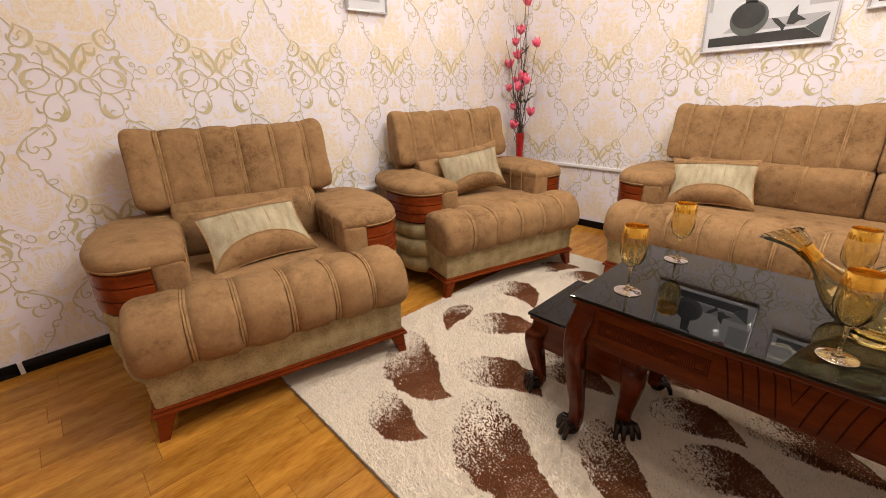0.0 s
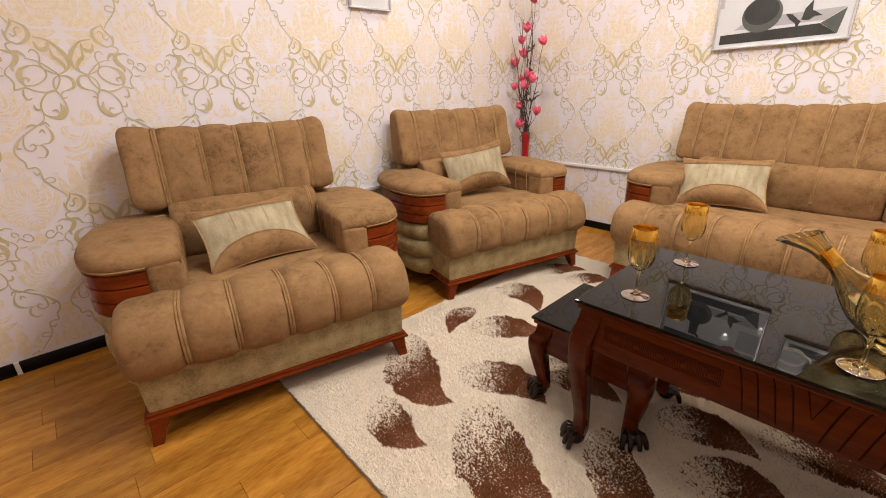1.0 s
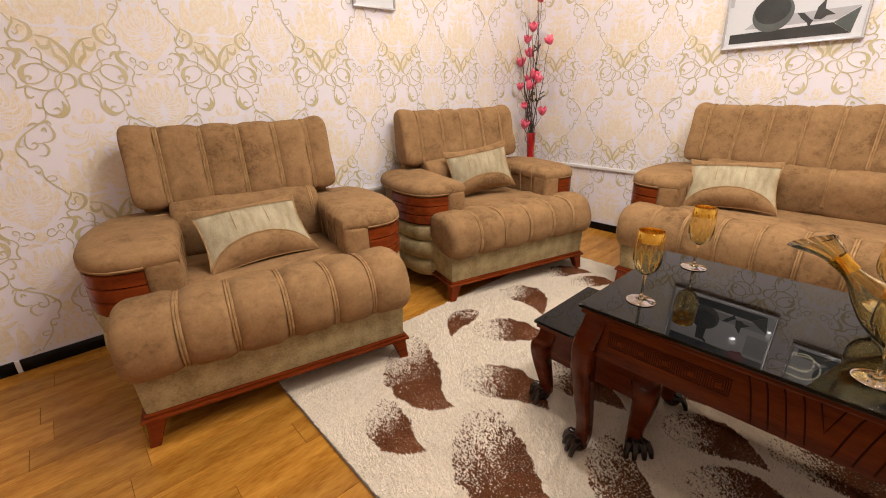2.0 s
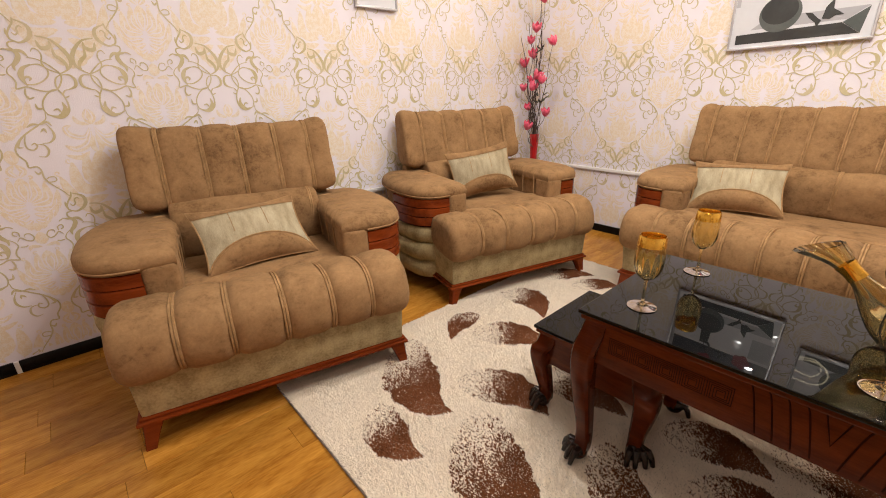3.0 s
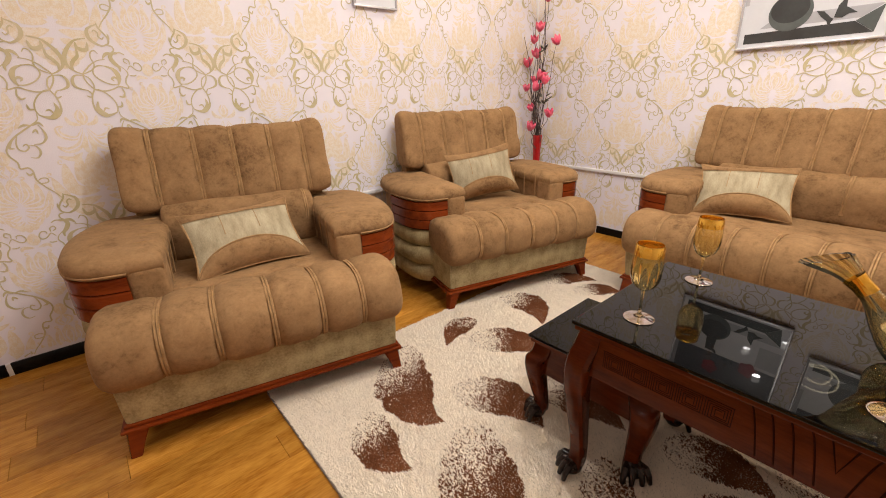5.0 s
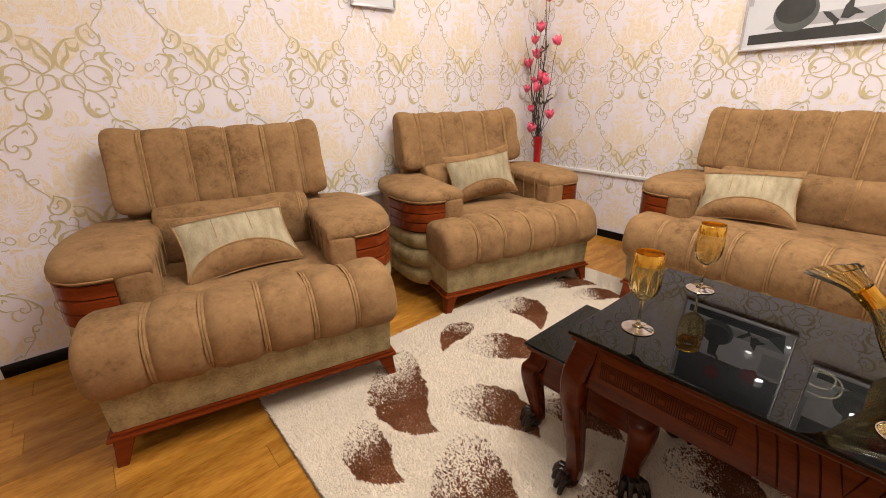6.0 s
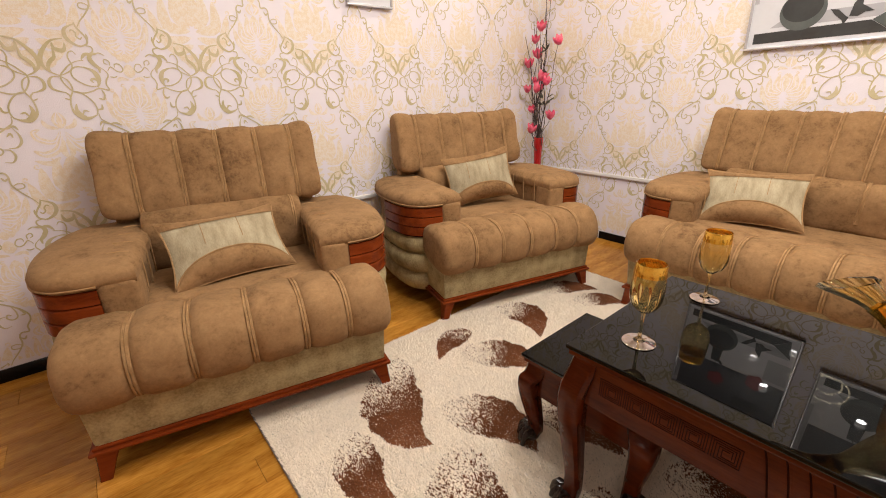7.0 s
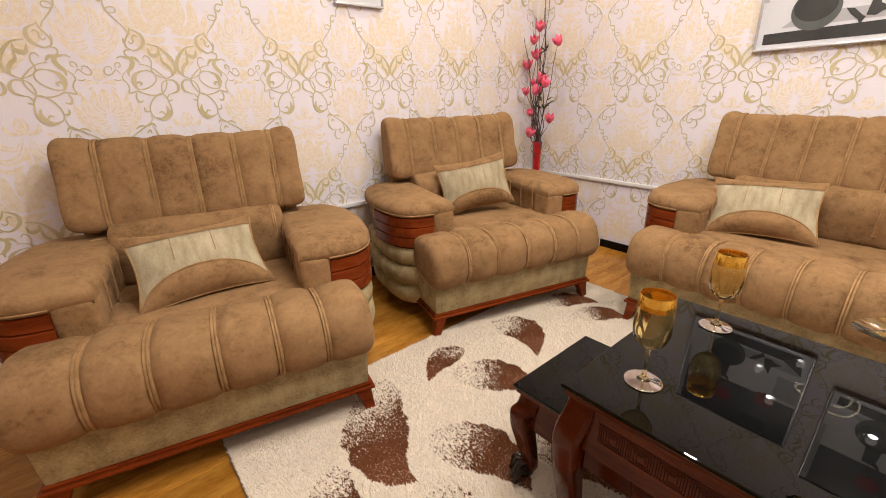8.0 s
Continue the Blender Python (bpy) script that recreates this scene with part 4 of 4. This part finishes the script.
# ---- wallpaper print ----
def ribbon(points, width, mode="line", n=5):
    """A flat stroke in the wall's plane: corner points and quads. Widths swell in the middle of a leaf, towards the end of a comma."""
    p = spline([(a, b, 0) for a, b in points], n)
    verts, quads, last = [], [], len(p) - 1
    for i, q in enumerate(p):
        d = (p[min(i + 1, last)] - p[max(i - 1, 0)]).normalized()
        t = i / last
        if mode == "leaf":
            w = width * (0.10 + 0.90 * math.sin(math.pi * t) ** 0.8)
        elif mode == "comma":
            w = width * (0.30 + 0.70 * math.sin(math.pi * min(1, t * 1.02)) ** 2)
        else:
            w = width * (0.45 + 0.55 * min(1, 6 * t, 6 * (1 - t)))
        verts += [(q.x - d.y * w / 2, q.y + d.x * w / 2), (q.x + d.y * w / 2, q.y - d.x * w / 2)]
    quads = [(2 * i, 2 * i + 1, 2 * i + 3, 2 * i + 2) for i in range(last)]
    return verts, quads


def curl(cx, cz, r, start, turns, hand=1):
    """A spiral that winds in to its middle."""
    k = max(6, int(turns * 9))
    return [(cx + r * (1 - 0.85 * i / k) * math.cos(start + hand * 2 * math.pi * turns * i / k), cz + r * (1 - 0.85 * i / k) * math.sin(start + hand * 2 * math.pi * turns * i / k)) for i in range(k + 1)]


def gold_strokes():
    """Half of the gold scrollwork of one repeat, to the one side of its axis."""
    s = []
    s.append(([(0.127, 0.225), (0.131, 0.206), (0.144, 0.187), (0.153, 0.167), (0.149, 0.151), (0.133, 0.144)], 0.0071, "line"))
    s.append(([(0.147, 0.149), (0.127, 0.142), (0.102, 0.155), (0.09, 0.176), (0.093, 0.199), (0.108, 0.211), (0.126, 0.219)], 0.0152, "comma"))
    s.append(([(0.14, 0.176), (0.133, 0.167), (0.123, 0.176), (0.124, 0.188), (0.115, 0.198), (0.107, 0.192)], 0.0061, "line"))
    s.append(([(0.154, 0.188), (0.155, 0.171), (0.149, 0.151)], 0.0081, "leaf"))
    s.append(([(0.142, 0.145), (0.159, 0.141), (0.161, 0.127), (0.149, 0.116), (0.126, 0.107), (0.117, 0.092)], 0.0061, "line"))
    s.append(([(0.124, 0.092), (0.099, 0.088), (0.074, 0.073), (0.058, 0.057), (0.042, 0.038), (0.042, 0.016), (0.055, -0.009), (0.069, -0.022), (0.098, -0.027), (0.126, -0.02), (0.149, -0.01), (0.179, -0.017), (0.175, 0.003), (0.179, 0.021), (0.189, 0.037), (0.184, 0.054), (0.167, 0.07)], 0.0061, "line"))
    s.append(([(0.08, 0.167), (0.045, 0.159), (0.018, 0.133), (-0.0, 0.101), (-0.001, 0.072), (0.017, 0.049), (0.042, 0.036)], 0.0162, "comma"))
    s.append(([(0.039, 0.036), (0.06, 0.045), (0.078, 0.057), (0.085, 0.075), (0.079, 0.099), (0.084, 0.118), (0.097, 0.124), (0.106, 0.112)], 0.0056, "line"))
    s.append(([(0.082, 0.154), (0.076, 0.13), (0.063, 0.125), (0.046, 0.134), (0.045, 0.153)], 0.0172, "leaf"))
    s.append(([(0.042, 0.138), (0.04, 0.104), (0.025, 0.088), (0.014, 0.069), (0.017, 0.047)], 0.0152, "leaf"))
    s.append(([(0.124, 0.066), (0.098, 0.069), (0.078, 0.057), (0.076, 0.034), (0.095, 0.012), (0.124, -0.002), (0.15, -0.001)], 0.0061, "line"))
    s.append(([(0.117, 0.068), (0.142, 0.056), (0.154, 0.033), (0.152, 0.009), (0.145, -0.006)], 0.0202, "comma"))
    s.append(([(0.154, 0.009), (0.142, 0.025), (0.13, 0.02), (0.137, 0.01)], 0.0101, "leaf"))
    s.append(([(0.175, 0.119), (0.152, 0.114), (0.144, 0.099), (0.152, 0.08), (0.165, 0.064), (0.165, 0.046)], 0.0182, "leaf"))
    s.append(([(0.148, 0.118), (0.131, 0.113), (0.118, 0.096)], 0.0121, "leaf"))
    s.append(([(0.043, 0.032), (0.058, 0.02), (0.065, -0.005), (0.061, -0.024), (0.052, -0.041), (0.046, -0.069), (0.048, -0.093)], 0.0061, "line"))
    s.append(([(0.045, -0.065), (0.049, -0.097), (0.072, -0.12), (0.096, -0.12), (0.118, -0.11)], 0.0172, "comma"))
    s.append(([(0.115, -0.113), (0.123, -0.093), (0.119, -0.066), (0.102, -0.04), (0.08, -0.023), (0.06, -0.02)], 0.0061, "line"))
    s.append(([(0.04, 0.032), (0.015, 0.032), (0.002, 0.015), (0.005, -0.008), (0.024, -0.019), (0.043, -0.024)], 0.0121, "comma"))
    s.append(([(0.04, -0.022), (0.051, -0.037), (0.047, -0.05), (0.033, -0.044)], 0.0061, "line"))
    s.append(([(0.063, -0.066), (0.058, -0.09), (0.071, -0.111), (0.084, -0.115)], 0.0162, "leaf"))
    s.append(([(0.096, -0.097), (0.081, -0.093), (0.073, -0.109)], 0.0081, "leaf"))
    s.append(([(0.155, -0.015), (0.16, -0.036), (0.153, -0.052), (0.138, -0.047)], 0.0071, "line"))
    s.append(([(0.142, -0.069), (0.139, -0.088), (0.122, -0.089)], 0.0091, "leaf"))
    s.append(([(0.123, -0.104), (0.127, -0.127), (0.149, -0.145), (0.177, -0.164), (0.204, -0.183), (0.227, -0.206), (0.242, -0.232), (0.24, -0.256), (0.225, -0.28), (0.223, -0.304), (0.201, -0.303), (0.191, -0.318), (0.19, -0.35), (0.173, -0.38), (0.147, -0.411), (0.134, -0.432)], 0.0066, "line"))
    s.append(([(0.116, -0.154), (0.127, -0.138), (0.148, -0.149)], 0.0091, "leaf"))
    s.append(([(0.19, -0.156), (0.172, -0.145), (0.15, -0.147)], 0.0091, "leaf"))
    s.append(([(0.131, -0.146), (0.12, -0.169), (0.119, -0.195), (0.136, -0.215), (0.16, -0.217)], 0.0101, "comma"))
    s.append(([(0.155, -0.176), (0.142, -0.164), (0.138, -0.18)], 0.0091, "leaf"))
    s.append(([(0.2, -0.181), (0.209, -0.208), (0.208, -0.232), (0.192, -0.24), (0.178, -0.228), (0.183, -0.215), (0.194, -0.222)], 0.0061, "line"))
    s.append(([(0.177, -0.22), (0.157, -0.224), (0.149, -0.247), (0.162, -0.268), (0.183, -0.265)], 0.0091, "comma"))
    s.append(([(0.203, -0.185), (0.221, -0.2), (0.232, -0.225), (0.217, -0.228)], 0.0101, "leaf"))
    s.append(([(0.211, -0.319), (0.203, -0.332), (0.19, -0.322)], 0.0091, "leaf"))
    s.append(([(0.191, -0.359), (0.174, -0.348), (0.158, -0.35), (0.157, -0.364), (0.176, -0.368), (0.188, -0.361)], 0.0051, "line"))
    s.append(([(0.191, 0.054), (0.204, 0.07), (0.22, 0.055), (0.235, 0.051), (0.243, 0.063), (0.234, 0.08), (0.219, 0.08), (0.217, 0.068)], 0.0051, "line"))
    s.append(([(0.203, 0.074), (0.203, 0.09), (0.19, 0.097), (0.186, 0.085), (0.196, 0.078)], 0.0051, "line"))
    s.append(([(0.218, 0.035), (0.208, 0.031), (0.194, 0.033)], 0.0051, "line"))
    s.append(([(0.194, 0.111), (0.177, 0.12), (0.161, 0.112)], 0.0051, "line"))
    return [([(x + 0.006, z) for x, z in pts], 0.86 * w, mode) for pts, w, mode in s]


def lotus(cx, z, w, h):
    """Half of a leafy flower that opens upwards from z, h high and w to the side of cx."""
    petals = (((0.0, 0.56), (0.12, 0.76), (0.005, 1.0), 0.25), ((0.06, 0.54), (0.36, 0.68), (0.30, 0.98), 0.23), ((0.08, 0.50), (0.62, 0.56), (0.66, 0.88), 0.25),
              ((0.09, 0.42), (0.74, 0.38), (1.0, 0.72), 0.24), ((0.06, 0.33), (0.52, 0.26), (0.88, 0.45), 0.22), ((0.04, 0.22), (0.30, 0.15), (0.60, 0.30), 0.19),
              ((0.02, 0.14), (0.18, 0.07), (0.36, 0.17), 0.15), ((0.005, 0.16), (0.07, 0.08), (0.005, 0.0), 0.11))
    s = []
    for a, m, b, wide in petals:
        pts = [(cx - w * q[0], z + h * q[1]) for q in (a, m, b)]
        s.append((pts, 1.25 * wide * w, "leaf"))
    for u, v, hook in ((0.34, 0.99, 0.4), (0.72, 0.90, 0.9), (1.02, 0.76, 1.2), (0.90, 0.47, 1.5)):
        s.append((curl(cx - w * u, z + h * v, 0.075 * w, hook, 1.0, 1), 0.005, "line"))
    return s


def pale_strokes():
    """Half of the pale damask leaves: flowers on the axis and two smaller ones between the axes."""
    s = lotus(0.0, 0.055, -0.150, 0.325)
    s += [([(0.001, -0.095), (0.011, -0.125), (0.001, -0.155)], 0.022, "leaf"), ([(0.008, -0.156), (0.040, -0.145), (0.050, -0.120)], 0.016, "leaf"),
          ([(0.006, -0.165), (0.032, -0.204), (0.074, -0.194), (0.086, -0.166), (0.064, -0.156)], 0.021, "leaf"),
          ([(0.006, -0.180), (0.030, -0.232), (0.070, -0.250), (0.102, -0.232)], 0.026, "leaf"), ([(0.004, -0.200), (0.014, -0.240), (0.002, -0.270)], 0.020, "leaf"),
          ([(0.030, -0.262), (0.062, -0.285), (0.108, -0.270)], 0.020, "leaf")]
    cx = 0.2685
    s += lotus(cx, 0.085, 0.098, 0.215) + lotus(cx, -0.205, 0.102, 0.205)
    s += [([(cx - 0.001, 0.030), (cx - 0.011, 0.052), (cx - 0.001, 0.080)], 0.020, "leaf"), ([(cx - 0.006, 0.020), (cx - 0.036, 0.026), (cx - 0.046, 0.012)], 0.014, "leaf"),
          ([(cx - 0.001, -0.235), (cx - 0.012, -0.262), (cx - 0.001, -0.290)], 0.020, "leaf"), ([(cx - 0.002, 0.302), (cx - 0.020, 0.325), (cx - 0.002, 0.350)], 0.022, "leaf")]
    return s


def damask_strokes():
    """The pale leaves, each with a bare edge round it and a bare line down its middle."""
    s = []
    for pts, w, mode in pale_strokes():
        if mode == "leaf" and w > 0.02:
            s += [(pts, w + 0.009, mode, 1), (pts, w, mode, 0), (pts[:-1] + [tuple(np.array(pts[-1]) * 0.5 + np.array(pts[-2]) * 0.5)], 0.0045, "line", 1)]
        else:
            s.append((pts, w, mode, 0))
    return s


def print_on(wall, strokes, mats, name, axis, period, a, b, put):
    verts, quads, lift, slot = [], [], [], []
    for n, (pts, w, mode, *inked) in enumerate(strokes):
        for sign in (1, -1):
            v, q = ribbon([(sign * x, z) for x, z in pts], w, mode, 4)
            quads += [tuple(i + len(verts) for i in f) for f in q]
            lift += [(n + 0.5 * (sign > 0) + 0.4 * i / len(v)) * 0.00001 for i in range(len(v))]
            verts += v
            slot += [inked[0] if inked else 0] * len(q)
    v, q, lift, slot = np.array(verts), np.array(quads), np.array(lift), np.array(slot)
    allv, allq, alls, count = [], [], [], 0
    for i in range(int((a - axis) / period) - 1, int((b - axis) / period) + 2):
        for j in range(-2, 3):
            w = np.column_stack([v + np.array((axis + i * period, 1.135 + j * 0.64)), lift])
            lo, hi = w[q].min(1), w[q].max(1)
            ok = (lo[:, 0] > a) & (hi[:, 0] < b) & (lo[:, 1] > 0.06) & (hi[:, 1] < HIGH - 0.01)
            allv.append(w)
            allq.append(q[ok] + count)
            alls.append(slot[ok])
            count += len(w)
    flatv, flatq = np.concatenate(allv), np.concatenate(allq)
    used = np.unique(flatq)
    back = np.full(len(flatv), -1)
    back[used] = np.arange(len(used))
    mesh = bpy.data.meshes.new(name)
    mesh.from_pydata([put(x, z, o) for x, z, o in flatv[used]], [], back[flatq].tolist())
    for mat in mats:
        mesh.materials.append(mat)
    mesh.polygons.foreach_set("material_index", np.concatenate(alls).astype(np.int32))
    ob = new(name, mesh)
    ob.parent, ob["kind"] = wall, "stuff"


for strokes, mats, name, off in ((damask_strokes(), (PALE, PAPER), "pale_damask_print", 0.0003), (gold_strokes(), (GOLD,), "gold_scroll_print", 0.0018)):
    print_on(wall_left, strokes, mats, name, 0.249, 0.5370, FRONT, BACK - 0.003, lambda s, z, h, o=off: (LEFT + o + h, s, z))
    print_on(wall_back, strokes, mats, name, -1.095, 0.5430, LEFT + 0.003, RIGHT, lambda s, z, h, o=off: (s, BACK - o - h, z))


# ---- floor planks ----
PW, PL = 0.1225, 0.915
rnd = random.Random(11)
x = -0.945 - PW * 8
shapes = {}
while x < RIGHT:
    start = FRONT - rnd.random() * PL
    if abs(x + 0.945) < 0.01:
        start = 0.025 - 3 * PL
    if abs(x + 0.8225) < 0.01:
        start = 0.475 - 4 * PL
    if abs(x + 1.5575) < 0.02:
        start = -0.175 - 3 * PL
    if abs(x + 0.5775) < 0.02:
        start = 0.327 - 3 * PL
    while start < BACK:
        y0, y1 = max(start, FRONT), min(start + PL, BACK)
        x0, x1 = max(x, LEFT), min(x + PW, RIGHT)
        if y1 - y0 > 0.03 and x1 - x0 > 0.01:
            key = (round(x1 - x0, 3), round(y1 - y0, 3))
            if key not in shapes:
                shapes[key] = finish(None, "plank", box(0.0003, key[0] - 0.0003, 0.0004, key[1] - 0.0004, -0.011, 0.0, 0.0008, 1), PLANK, False)
            ob = new("plank", shapes[key])
            ob.location = (x0, y0, rnd.uniform(-0.0003, 0.0))
            ob.parent = floor
        start += PL
    x += PW
